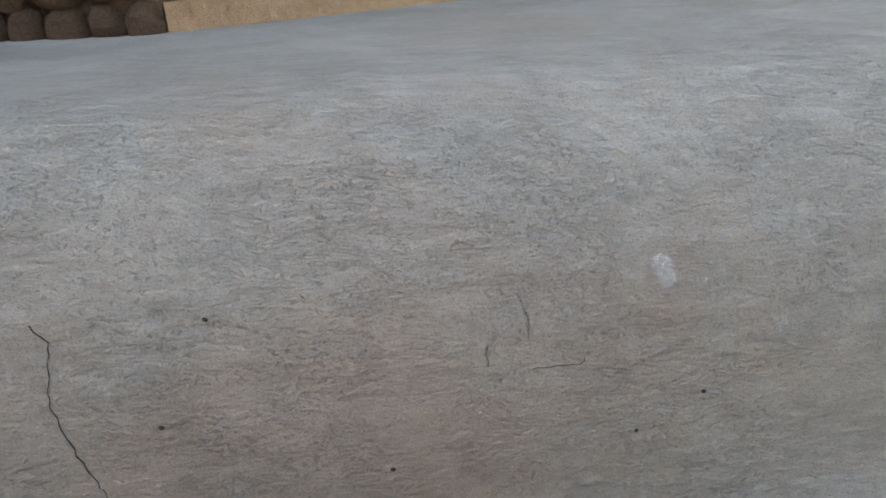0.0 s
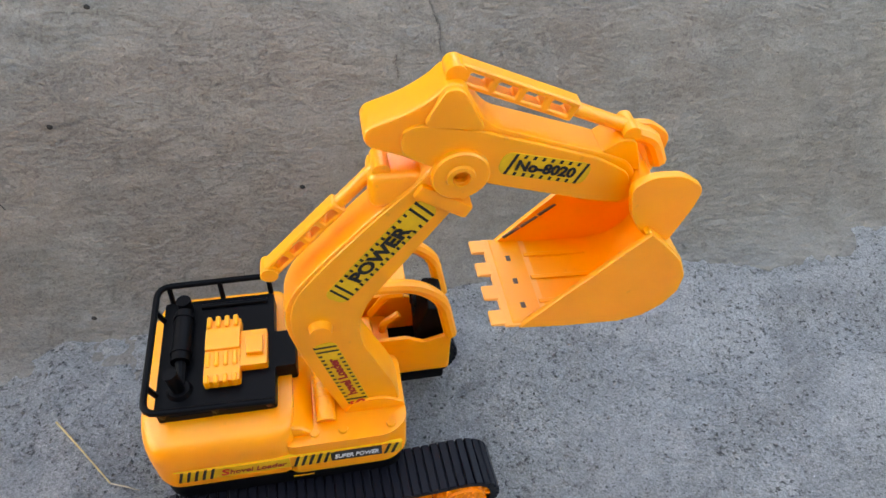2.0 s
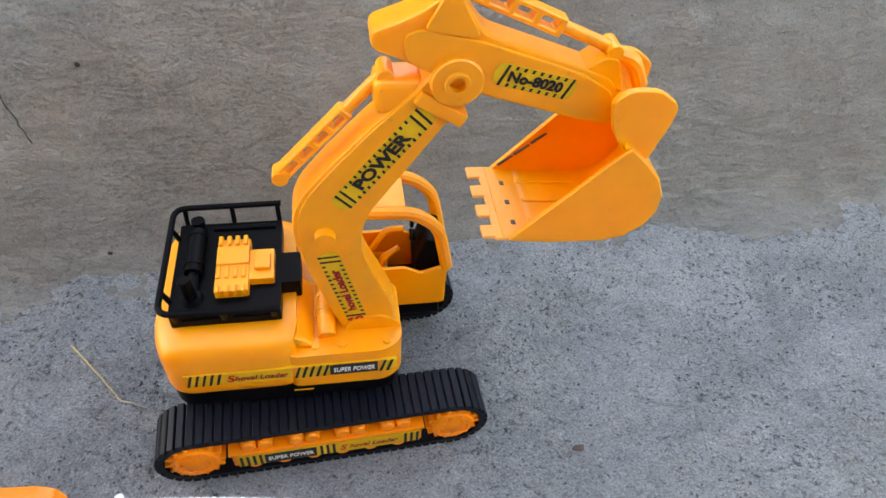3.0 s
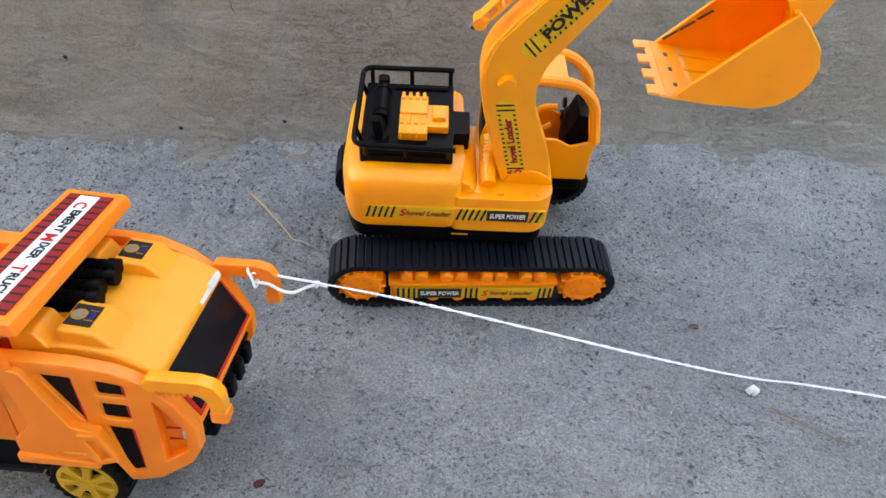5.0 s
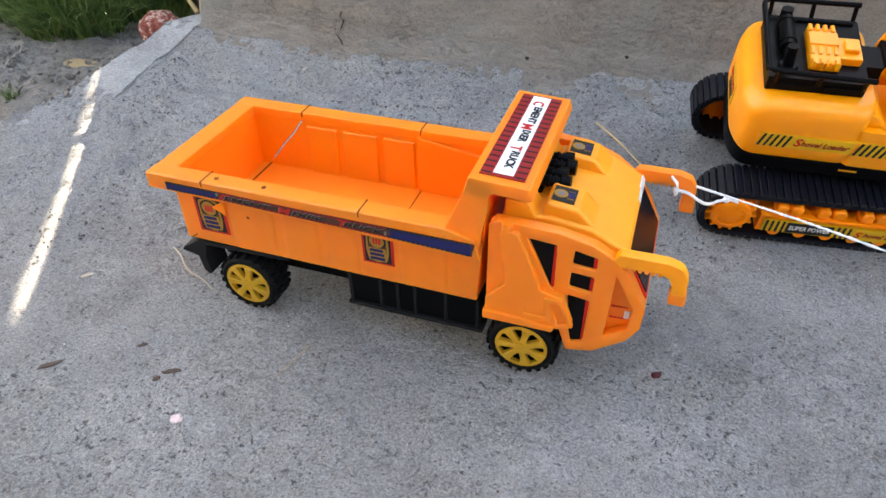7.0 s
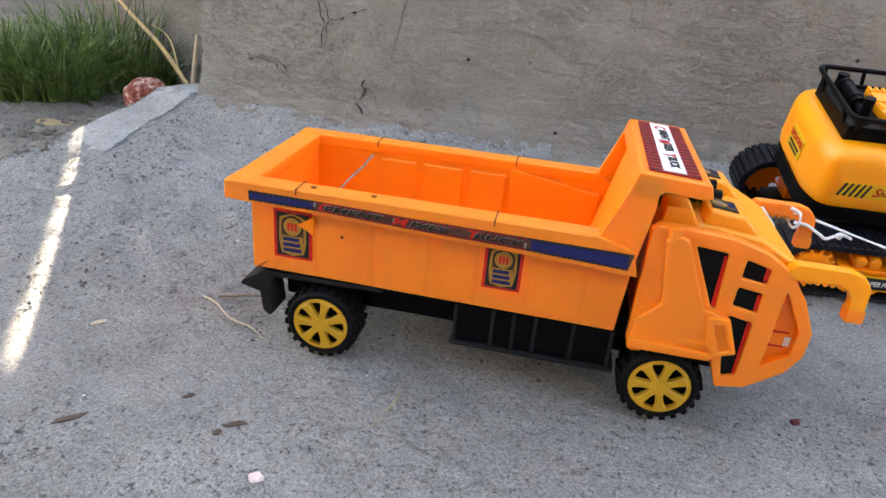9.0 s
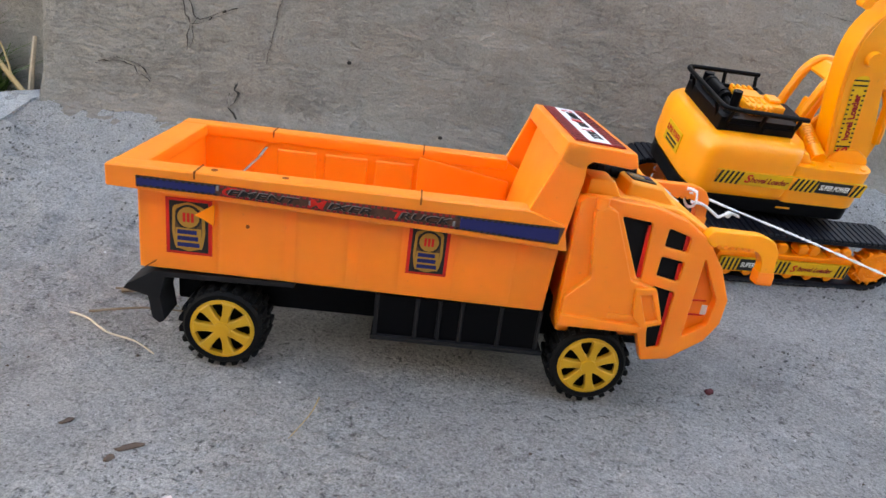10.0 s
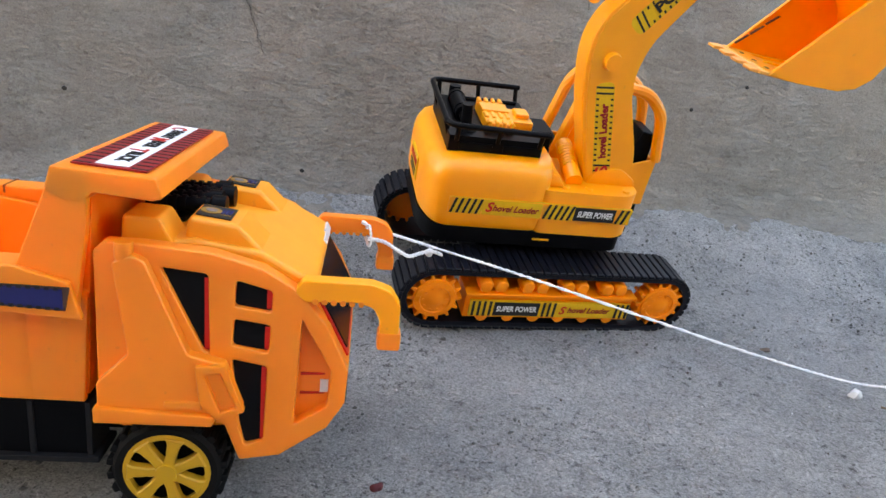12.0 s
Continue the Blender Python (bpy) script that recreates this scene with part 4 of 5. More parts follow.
def track(y0, outward):
    """One crawler: belt with pads, toothed wheels, rollers, side beam."""
    face = y0 if outward < 0 else y0 + 0.031
    ring = belt_path(TR, 84)
    inner = belt_path(TR - 0.0035, 84)
    bm = bmesh.new()
    va = [[bm.verts.new((p[0], y, p[1])) for p in path] for path in (ring, inner) for y in (y0 + 0.0005, y0 + 0.0305)]
    k = len(ring)
    for i in range(k):
        j = (i + 1) % k
        for a, b in ((va[0], va[1]), (va[2], va[3]), (va[0], va[2]), (va[1], va[3])):
            bm.faces.new((a[i], a[j], b[j], b[i]))
    t = part("track", bm, TRACKM, digger, "black ribbed crawler track")
    for x, z, a in ring:
        pad = new("track_pad", PAD)
        pad.parent = t
        pad.matrix_local = pose(x, y0, z) @ Matrix.Rotation(-a, 4, "Y")
    s = outward
    for c in (REAR, FRONT):
        out = []
        for i in range(14):
            a = 2 * math.pi * i / 14
            for da, rr in ((-0.10, 0.0150), (-0.05, 0.0185), (0.05, 0.0185), (0.10, 0.0150)):
                out.append((c.x + rr * math.cos(a + da), c.y + rr * math.sin(a + da)))
        w = part("track_wheel", prism(out, face - s * 0.001, face - s * 0.012, 0.0003, 1), TRACKO, t, "orange toothed track wheel")
        part("wheel_dish", spin([(0.0145, face - s * 0.002), (0.0140, face + s * 0.0006), (0.0105, face + s * 0.0012), (0.0100, face + s * 0.0003), (0.006, face + s * 0.0006), (0.0045, face + s * 0.0016), (0.001, face + s * 0.0018)], (c.x, c.y), 28), TRACKO, w)
        for i in range(10):
            a = 2 * math.pi * i / 10
            part("stud", rod((c.x + 0.0083 * math.cos(a), face, c.y + 0.0083 * math.sin(a)), (c.x + 0.0083 * math.cos(a), face + s * 0.0012, c.y + 0.0083 * math.sin(a)), 0.0009, seg=8), TRACKO, w)
        for i in range(14):
            a = 2 * math.pi * (i + 0.5) / 14
            part("stud", rod((c.x + 0.0123 * math.cos(a), face, c.y + 0.0123 * math.sin(a)), (c.x + 0.0123 * math.cos(a), face + s * 0.0014, c.y + 0.0123 * math.sin(a)), 0.0008, seg=8), TRACKO, w)
    beam = part("side_beam", prism([(0.0165, 0.0425), (0.141, 0.0400), (0.141, 0.0195), (0.0165, 0.0225)], face - s * 0.002, face - s * 0.024, 0.0008), TRACKO, t, "orange side beam with printed sticker")
    part("beam_ledge", prism([(0.0155, 0.0440), (0.142, 0.0413), (0.142, 0.0390), (0.0155, 0.0417)], face + s * 0.0012, face - s * 0.010, 0.0005), TRACKO, beam)
    for i in range(4):
        x = 0.034 + i * 0.0295
        for dx in (-0.0052, 0.0052):
            part("roller", spin([(0.001, face + s * 0.001), (0.004, face + s * 0.0006), (0.0050, face - s * 0.001), (0.0050, face - s * 0.010)], (x + dx, 0.0490 - i * 0.0007), 16), TRACKO, t)
        part("roller_mount", box(x - 0.0095, x + 0.0095, min(face - s * 0.001, face - s * 0.008), max(face - s * 0.001, face - s * 0.008), 0.0415 - i * 0.0006, 0.0450 - i * 0.0007, 0.0005), TRACKO, t)
    for i in range(6):
        x = 0.030 + i * 0.019
        part("road_wheel", spin([(0.001, face - s * 0.0005), (0.0042, face - s * 0.001), (0.0045, face - s * 0.003), (0.0045, face - s * 0.010)], (x, 0.0238 - i * 0.0004), 16), TRACKO, t)
    if outward < 0:
        f = face - 0.0
        z = lambda x: 0.0315 - (x - 0.0165) * 0.022
        stk = part("beam_sticker", prism([(0.020, z(0.020) + 0.0062), (0.139, z(0.139) + 0.0062), (0.139, z(0.139) - 0.0062), (0.020, z(0.020) - 0.0062)], f - 0.0002, f + 0.0021), LIME, beam, "yellow and black printed side sticker")
        part("dark_field", prism([(0.037, z(0.037) + 0.0055), (0.070, z(0.070) + 0.0055), (0.070, z(0.070) - 0.0055), (0.037, z(0.037) - 0.0055)], f - 0.0005, f), INK, stk)
        lettering("SUPER POWER", 0.0062, side_plane(0.0535, f - 0.0007, z(0.0535), -1.3), WHITE, stk, squeeze=0.72)
        lettering("S", 0.0092, side_plane(0.0872, f - 0.0005, z(0.087) - 0.0004, -1.3), RED, stk, slant=0.2)
        lettering("hovel Loader", 0.0065, side_plane(0.1075, f - 0.0005, z(0.107), -1.3), MAROON, stk, squeeze=0.93, slant=0.25)
        for x in (0.0215, 0.0255, 0.0295, 0.0335, 0.0725, 0.0765, 0.0805, 0.1285, 0.1325, 0.1365):
            part("bar", prism([(x, z(x) + 0.0060), (x + 0.0018, z(x) + 0.0060), (x + 0.0018, z(x) - 0.0060), (x, z(x) - 0.0060)], f - 0.0005, f), INK, stk)


track(-0.0015, -1)
track(0.1085, 1)
under = part("undercarriage", box(0.030, 0.130, 0.026, 0.112, 0.030, 0.058, 0.004), BLACK, digger)
part("turntable", rod((0.078, 0.069, 0.055), (0.078, 0.069, 0.075), 0.036, seg=40), BLACK, digger)


def plan_block(plan, z0, z1, r, seg=3, tuck=0.0, draft=0.0):
    bm = bmesh.new()
    f = bm.faces.new([bm.verts.new((x, y, z0)) for x, y in plan])
    cx, cy = 0.05, 0.07
    got = bmesh.ops.extrude_face_region(bm, geom=[f])
    for v in got["geom"]:
        if isinstance(v, bmesh.types.BMVert):
            v.co = (cx + (v.co.x - cx) * (1 - draft), cy + (v.co.y - cy) * (1 - draft), z1)
    bmesh.ops.recalc_face_normals(bm, faces=bm.faces)
    if r:
        es = [e for e in bm.edges if all(v.co.z == z1 for v in e.verts)]
        bmesh.ops.bevel(bm, geom=es, offset=r, segments=seg, profile=0.5, affect="EDGES", clamp_overlap=True)
    if tuck:
        for v in bm.verts:
            if v.co.z == z0:
                v.co.x = cx + (v.co.x - cx) * (1 - tuck)
                v.co.y = cy + (v.co.y - cy) * (1 - tuck)
    return bm


TAIL = round_poly([(-0.0165, 0.036), (-0.0085, 0.0157), (0.068, 0.0157), (0.068, 0.1228), (-0.0085, 0.1228), (-0.0165, 0.104)], 0.013, 8)


def body_loft():
    """The rounded engine cover: stacked plan outlines that swell at the middle and roll over at the top."""
    bm = bmesh.new()
    rings = []
    levels = [(0.080, 0.966), (0.083, 0.990), (0.088, 1.0), (0.108, 1.0), (0.114, 0.996), (0.1185, 0.984), (0.1220, 0.960), (0.1243, 0.920), (0.1256, 0.865), (0.1262, 0.78)]
    for z, k in levels:
        rings.append([bm.verts.new((0.068 + (x - 0.068) * (0.5 * k + 0.5 if x > 0.04 else k), 0.070 + (y - 0.070) * k, z)) for x, y in TAIL])
    m = len(TAIL)
    for a, b in zip(rings, rings[1:]):
        for j in range(m):
            bm.faces.new((a[j], a[(j + 1) % m], b[(j + 1) % m], b[j]))
    bm.faces.new(rings[0][::-1])
    bm.faces.new(rings[-1])
    return bm


house = part("body", body_loft(), AMBER, digger, "yellow-orange moulded engine body")
part("front_deck", plan_block(round_poly([(0.060, 0.0159), (0.120, 0.0159), (0.1305, 0.0235), (0.1305, 0.069), (0.060, 0.069)], 0.008, 5), 0.080, 0.1120, 0.006, 4), AMBER, house)
part("deck_floor", box(0.060, 0.128, 0.060, 0.110, 0.080, 0.098, 0.002), AMBER, house)
part("deck_step", prism([(0.064, 0.111), (0.064, 0.1235), (0.072, 0.1200), (0.079, 0.111)], 0.0215, 0.072, 0.003), AMBER, house)
ram_base = part("ram_housing", rod((0.0850, 0.0640, 0.1255), (0.0850, 0.0280, 0.1145), 0.0056, 0.0056, 20), AMBER, house)
for k in range(8):
    part("housing_ring", rod((0.0850, 0.0600 - k * 0.0026, 0.1243 - k * 0.00079), (0.0850, 0.0588 - k * 0.0026, 0.1239 - k * 0.00079), 0.0061, 0.0061, 18), AMBER, ram_base)
for x in (0.078, 0.094, 0.121):
    part("deck_lug", rod((x, 0.0225, 0.111), (x, 0.0225, 0.1135), 0.0030, 0.0024, 14), AMBER, house)
part("skirt", plan_block(round_poly([(-0.0155, 0.038), (-0.007, 0.0170), (0.128, 0.0170), (0.128, 0.111), (-0.007, 0.121), (-0.0155, 0.102)], 0.013, 8), 0.0685, 0.0802, 0.0, 0, 0.03), BLACK, house, "black lower skirt")
part("clip", box(0.062, 0.074, 0.0168, 0.0200, 0.0735, 0.0750), AMBER, house)
# arrow relief along the shoulder
part("arrow", box(0.012, 0.044, 0.0252, 0.0266, 0.1232, 0.1258, 0.0005), AMBER, house)

side = part("side_sticker", box(0.0005, 0.126, 0.0152, 0.0169, 0.0912, 0.1029), LIME, house, "yellow and black printed side sticker")
part("plain_field", box(0.0, 0.125, 0.0150, 0.0164, 0.0914, 0.1027), AMBER, side)
part("yellow_field", box(0.0225, 0.0625, 0.0147, 0.0164, 0.0918, 0.1024), LIME, side)
part("dark_field", box(0.0855, 0.1145, 0.0145, 0.0164, 0.0921, 0.1020), INK, side)
for x in (0.001, 0.0052, 0.0094, 0.0136, 0.0178, 0.0640, 0.0682, 0.0724, 0.0766, 0.0808, 0.1155, 0.1197):
    part("bar", prism([(x, 0.0918), (x + 0.0016, 0.0918), (x + 0.0046, 0.1024), (x + 0.0030, 0.1024)], 0.0144, 0.0164), INK, side)
    part("yellow_bar", prism([(x + 0.0016, 0.0918), (x + 0.0038, 0.0918), (x + 0.0068, 0.1024), (x + 0.0046, 0.1024)], 0.0146, 0.0164), LIME, side)
lettering("S", 0.0098, side_plane(0.0265, 0.0143, 0.0972), RED, side, slant=0.25)
lettering("hovel Loader", 0.0066, side_plane(0.0445, 0.0143, 0.0969), MAROON, side, squeeze=0.88, slant=0.3)
lettering("SUPER POWER", 0.0062, side_plane(0.1000, 0.0141, 0.0971), WHITE, side, squeeze=0.62, slant=0.2)

back = part("rear_sticker", box(-0.015, 0.015, -0.0005, 0.0004, -0.0085, 0.0085), LIME, house, "yellow rear sticker with red and black words")
BM = pose(-0.0168, 0.0690, 0.101, 0, 0, -90)
back.matrix_local = BM
q = lettering("SUPER POWER", 0.0072, BM @ side_plane(0, -0.0008, 0.0028), RED, house, squeeze=0.60)
for k, w in enumerate((0.022, 0.020)):
    b = part("bar", box(-w / 2, w / 2, -0.0009, 0.0, -0.0036 - 0.0034 * k, -0.0018 - 0.0034 * k), INK, house)
    b.matrix_local = BM

# engine deck: black tray, rails, filters and an engine block
tray = part("engine_tray", plan_block(round_poly([(-0.003, 0.0340), (0.060, 0.0340), (0.060, 0.054), (0.0715, 0.054), (0.0715, 0.078), (0.060, 0.078), (0.060, 0.107), (-0.003, 0.107)], 0.0015, 2), 0.1225, 0.1365, 0.001, 2), BLACK, house, "black engine deck tray with guard rail")
part("tray_panel", box(0.004, 0.026, 0.0328, 0.0345, 0.1275, 0.1325, 0.0004), BLACK, tray)
part("tray_panel", box(0.033, 0.058, 0.0328, 0.0345, 0.1275, 0.1325, 0.0004), BLACK, tray)
part("tray_bar", rod((0.018, 0.1015, 0.1372), (0.056, 0.1015, 0.1372), 0.0016), BLACK, tray)
RAILZ = 0.1455
part("guard_rail", tube(fillet_path([(0.0610, 0.0275, RAILZ - 0.001), (-0.0060, 0.0285, RAILZ), (-0.0060, 0.1130, RAILZ), (0.0600, 0.1135, RAILZ)], 0.008), 0.0019, 10), BLACK, tray)
for x, y in ((0.001, 0.0285), (0.0280, 0.0282), (0.056, 0.0279), (0.000, 0.1130), (0.029, 0.1132), (0.0575, 0.1133)):
    part("rail_post", tube([(x, y, RAILZ), (x + 0.0005, y + (0.004 if y < 0.07 else -0.004), 0.134)], 0.0016, 8), BLACK, tray)
for y in (0.045, 0.095):
    part("rail_post", tube([(-0.0060, y, RAILZ), (-0.0015, y, 0.132)], 0.0016, 8), BLACK, tray)
engine = part("engine_block", box(0.0225, 0.0420, 0.0450, 0.0865, 0.1355, 0.1425, 0.001), AMBER, tray, "yellow ribbed engine block")
for i in range(4):
    x = 0.0231 + i * 0.0049
    for y0, y1, z1 in ((0.0435, 0.0490, 0.1442), (0.0545, 0.0640, 0.1438), (0.0805, 0.0880, 0.1446)):
        part("fin", box(x, x + 0.0026, y0, y1, 0.1380, z1, 0.0006, 1), AMBER, engine)
part("engine_saddle", box(0.0227, 0.0418, 0.0650, 0.0795, 0.1380, 0.1442, 0.001), AMBER, engine)
part("engine_side", box(0.0415, 0.0565, 0.0535, 0.0775, 0.1355, 0.1420, 0.001), AMBER, engine)
part("engine_cap", box(0.0450, 0.0545, 0.0595, 0.0715, 0.1418, 0.1452, 0.001), AMBER, engine)
part("air_filter", rod((0.0095, 0.061, 0.1410), (0.0095, 0.095, 0.1410), 0.0052, seg=20), BLACK, tray)
for y in (0.066, 0.090):
    part("filter_band", rod((0.0095, y, 0.1410), (0.0095, y + 0.0018, 0.1410), 0.0058, seg=20), BLACK, tray)
part("exhaust_stub", tube([(0.0095, 0.046, 0.136), (0.0080, 0.046, 0.1535)], 0.0036, 14), BLACK, tray)
part("exhaust_collar", rod((0.0095, 0.046, 0.1360), (0.0095, 0.046, 0.1390), 0.0072, 0.0056, 18), BLACK, tray)
part("exhaust_stub", tube([(0.0095, 0.1000, 0.136), (0.0095, 0.1005, 0.1465)], 0.0042, 14), BLACK, tray)
part("exhaust_elbow", tube([(0.0095, 0.047, 0.138), (0.010, 0.054, 0.1390), (0.0095, 0.062, 0.1405)], 0.0030, 10), BLACK, tray)

# boom, arm and bucket
BOOM = [(0.0974, 0.1000), (0.1306, 0.0990), (0.1255, 0.1320), (0.1090, 0.1738), (0.1072, 0.1907), (0.1122, 0.2090), (0.1530, 0.2680), (0.1605, 0.2760), (0.1632, 0.2880), (0.1570, 0.2970), (0.1480, 0.2975), (0.1359, 0.2835), (0.1144, 0.2625), (0.0930, 0.2390), (0.0785, 0.2210), (0.0735, 0.2080), (0.0728, 0.1925), (0.0775, 0.1680)]
boom = part("boom", prism(round_poly(BOOM, 0.007, 4), 0.0350, 0.0550, 0.0018, 2), AMBER, digger, "yellow-orange boom with printed stickers")
part("boom_face", prism(round_poly([(c[0] * 0.93 + 0.112 * 0.07, c[1] * 0.965 + 0.2 * 0.035) for c in BOOM], 0.007, 4), 0.0342, 0.0360, 0.0006), AMBER, boom)
part("boom_foot", prism(round_poly([(0.090, 0.100), (0.1305, 0.100), (0.1305, 0.116), (0.118, 0.124), (0.100, 0.122)], 0.004), 0.0325, 0.062, 0.0015), AMBER, boom)
part("pin_boss", rod((0.0893, 0.0350, 0.1945), (0.0893, 0.0300, 0.1945), 0.0060, 0.0052, 24), AMBER, boom)
ear = prism([(0.1520 + 0.0120 * math.cos(a), 0.2875 + 0.0120 * math.sin(a)) for a in [2 * math.pi * i / 28 for i in range(28)]], 0.0305, 0.0345, 0.0008, 1, [[(0.1520 + 0.0037 * math.cos(a), 0.2875 + 0.0037 * math.sin(a)) for a in [2 * math.pi * i / 18 for i in range(18)]]])
part("elbow_ear", ear, AMBER, boom)
part("elbow_ring", spin([(0.0037, 0.0310), (0.0037, 0.0293), (0.0056, 0.0293), (0.0062, 0.0310)], (0.1520, 0.2875), 24, True), AMBER, boom)
part("elbow_collar", prism([(0.1330, 0.2765), (0.1370, 0.2830), (0.1592, 0.2685), (0.1556, 0.2620)], 0.0318, 0.0565, 0.0015), AMBER, boom)
part("boom_head_block", box(0.116, 0.139, 0.036, 0.0545, 0.268, 0.2860, 0.004, 3), AMBER, boom)


def ram(parent, a, b, w=0.0075, rod_to=None):
    """A moulded hydraulic ram: a slotted guard frame and a rod."""
    a, b = Vector(a), Vector(b)
    u = (b - a).normalized()
    n = Vector((-u.z, 0, u.x))
    L = (b - a).length
    yc = a.y
    def pt(s, h):
        p = a + u * s + n * h
        return (p.x, p.z)
    fl = L * 0.66
    outer = [pt(0, -w / 2), pt(fl, -w / 2), pt(fl, w / 2), pt(0, w / 2)]
    holes = [[pt(fl * (0.10 + 0.225 * k), -w * 0.22), pt(fl * (0.26 + 0.225 * k), -w * 0.22), pt(fl * (0.26 + 0.225 * k), w * 0.22), pt(fl * (0.10 + 0.225 * k), w * 0.22)] for k in range(4)]
    r = part("ram_guard", prism(outer, yc - 0.0035, yc + 0.0035, 0.0007, 1, holes), AMBER, parent)
    part("ram_rod", rod(a + u * fl * 0.95, b, 0.0030), AMBER, r)
    part("ram_eye", rod(b + Vector((0, -0.0060, 0)), b + Vector((0, 0.0060, 0)), 0.0037, seg=18), AMBER, r)
    part("ram_eye", rod(a + Vector((0, -0.0045, 0)), a + Vector((0, 0.0045, 0)), 0.0040, seg=18), AMBER, r)


ram(boom, (0.0700, 0.0450, 0.2290), (0.1215, 0.0450, 0.2860))

ARM = [(0.1150, 0.3020), (0.1148, 0.3100), (0.1300, 0.3155), (0.1400, 0.3215), (0.1460, 0.3275), (0.1520, 0.3270), (0.1570, 0.3170), (0.1640, 0.3075), (0.2105, 0.2905), (0.2255, 0.2840), (0.2320, 0.2720), (0.2300, 0.2580), (0.2140, 0.2620), (0.1650, 0.2775), (0.1425, 0.2885), (0.1290, 0.2960)]
arm = part("arm", prism(round_poly(ARM, 0.005, 4), 0.0350, 0.0525, 0.0020, 2), AMBER, digger, "yellow-orange dipper arm with printed sticker")
part("arm_cheek", prism(round_poly([(0.1285, 0.2980), (0.1290, 0.3095), (0.1360, 0.3118), (0.1600, 0.3065), (0.2100, 0.2885), (0.2270, 0.2775), (0.2270, 0.2605), (0.2130, 0.2640), (0.1680, 0.2785), (0.1450, 0.2885)], 0.005), 0.0335, 0.0370, 0.0010), AMBER, arm)
part("arm_gusset", prism(round_poly([(0.1365, 0.3110), (0.1450, 0.3268), (0.1515, 0.3262), (0.1615, 0.3070)], 0.004), 0.0330, 0.0370, 0.0015), AMBER, arm)
part("ram_lug", prism(round_poly([(0.2080, 0.2870), (0.2190, 0.2950), (0.2260, 0.2940), (0.2320, 0.2770)], 0.003), 0.0360, 0.0510, 0.0015), AMBER, arm)
ram(arm, (0.1495, 0.0435, 0.3285), (0.2240, 0.0435, 0.2960), 0.0092)

SHELL = [(0.1790, 0.2030), (0.2050, 0.2000), (0.2330, 0.1985), (0.2450, 0.2010), (0.2540, 0.2080), (0.2590, 0.2180), (0.2590, 0.2290), (0.2540, 0.2400), (0.2440, 0.2510), (0.2330, 0.2610)]


def offset_line(line, t):
    out = []
    for i, p in enumerate(line):
        a, b = Vector(line[max(i - 1, 0)]), Vector(line[min(i + 1, len(line) - 1)])
        u = (b - a).normalized()
        out.append((p[0] - u.y * t, p[1] + u.x * t))
    return out


bucket = part("bucket", prism(SHELL + offset_line(SHELL, 0.0026)[::-1], 0.0155, 0.0705, 0.0006, 1), AMBER, digger, "yellow-orange digging bucket with pale worn teeth")
CHEEK = [(0.1820, 0.2030), (0.2050, 0.2002), (0.2330, 0.1987), (0.2448, 0.2013), (0.2536, 0.2083), (0.2585, 0.2182), (0.2585, 0.2288), (0.2536, 0.2397), (0.2437, 0.2507), (0.2340, 0.2600), (0.2270, 0.2530)]
for y in (0.0140, 0.0690):
    part("cheek", prism(CHEEK, y, y + 0.0030, 0.0009, 2), AMBER, bucket)
part("lip", prism([(0.1755, 0.2033), (0.1755, 0.2055), (0.1990, 0.2034), (0.1990, 0.2005)], 0.0150, 0.0710, 0.0007), PALEAMBER, bucket, "pale bucket lip, translucent glow put in its colour")
for k in range(4):
    y = 0.0160 + k * 0.0153
    part("tooth", prism([(0.1690, 0.2041), (0.1690, 0.2060), (0.1770, 0.2058), (0.1770, 0.2030)], y, y + 0.0085, 0.0007), PALEAMBER, bucket)
    if k < 3:
        part("scuff", box(0.1860, 0.1885, y + 0.0085, y + 0.0120, 0.2040, 0.2050, 0.0003, 1), DARKLEAF, bucket)
        part("floor_rib", prism([(0.196, 0.2030), (0.230, 0.2005), (0.230, 0.2022), (0.196, 0.2044)], y + 0.011, y + 0.0135, 0.0003, 1), AMBER, bucket)
for x, z in ((0.1905, 0.2125), (0.1990, 0.2195), (0.2075, 0.2270)):
    part("scuff", prism([(x - 0.0040, z - 0.0042), (x + 0.0038, z + 0.0020), (x + 0.0050, z + 0.0016), (x - 0.0026, z - 0.0050)], 0.0682, 0.0692), DARKLEAF, bucket)
EAR = [(0.2200, 0.2830), (0.2280, 0.2888), (0.2420, 0.2880), (0.2530, 0.2800), (0.2520, 0.2700), (0.2457, 0.2480), (0.2330, 0.2540), (0.2240, 0.2670)]
for y in (0.0190, 0.0540):
    part("bucket_ear", prism(round_poly(EAR, 0.004), y, y + 0.0042, 0.0010), AMBER, bucket)
part("bucket_link", tube(fillet_path([(0.226, 0.043, 0.294), (0.236, 0.043, 0.290), (0.243, 0.043, 0.276)], 0.01), 0.0038, 10), AMBER, bucket)
part("bucket_pin", rod((0.2330, 0.0200, 0.2730), (0.2330, 0.0560, 0.2730), 0.0050), AMBER, bucket)


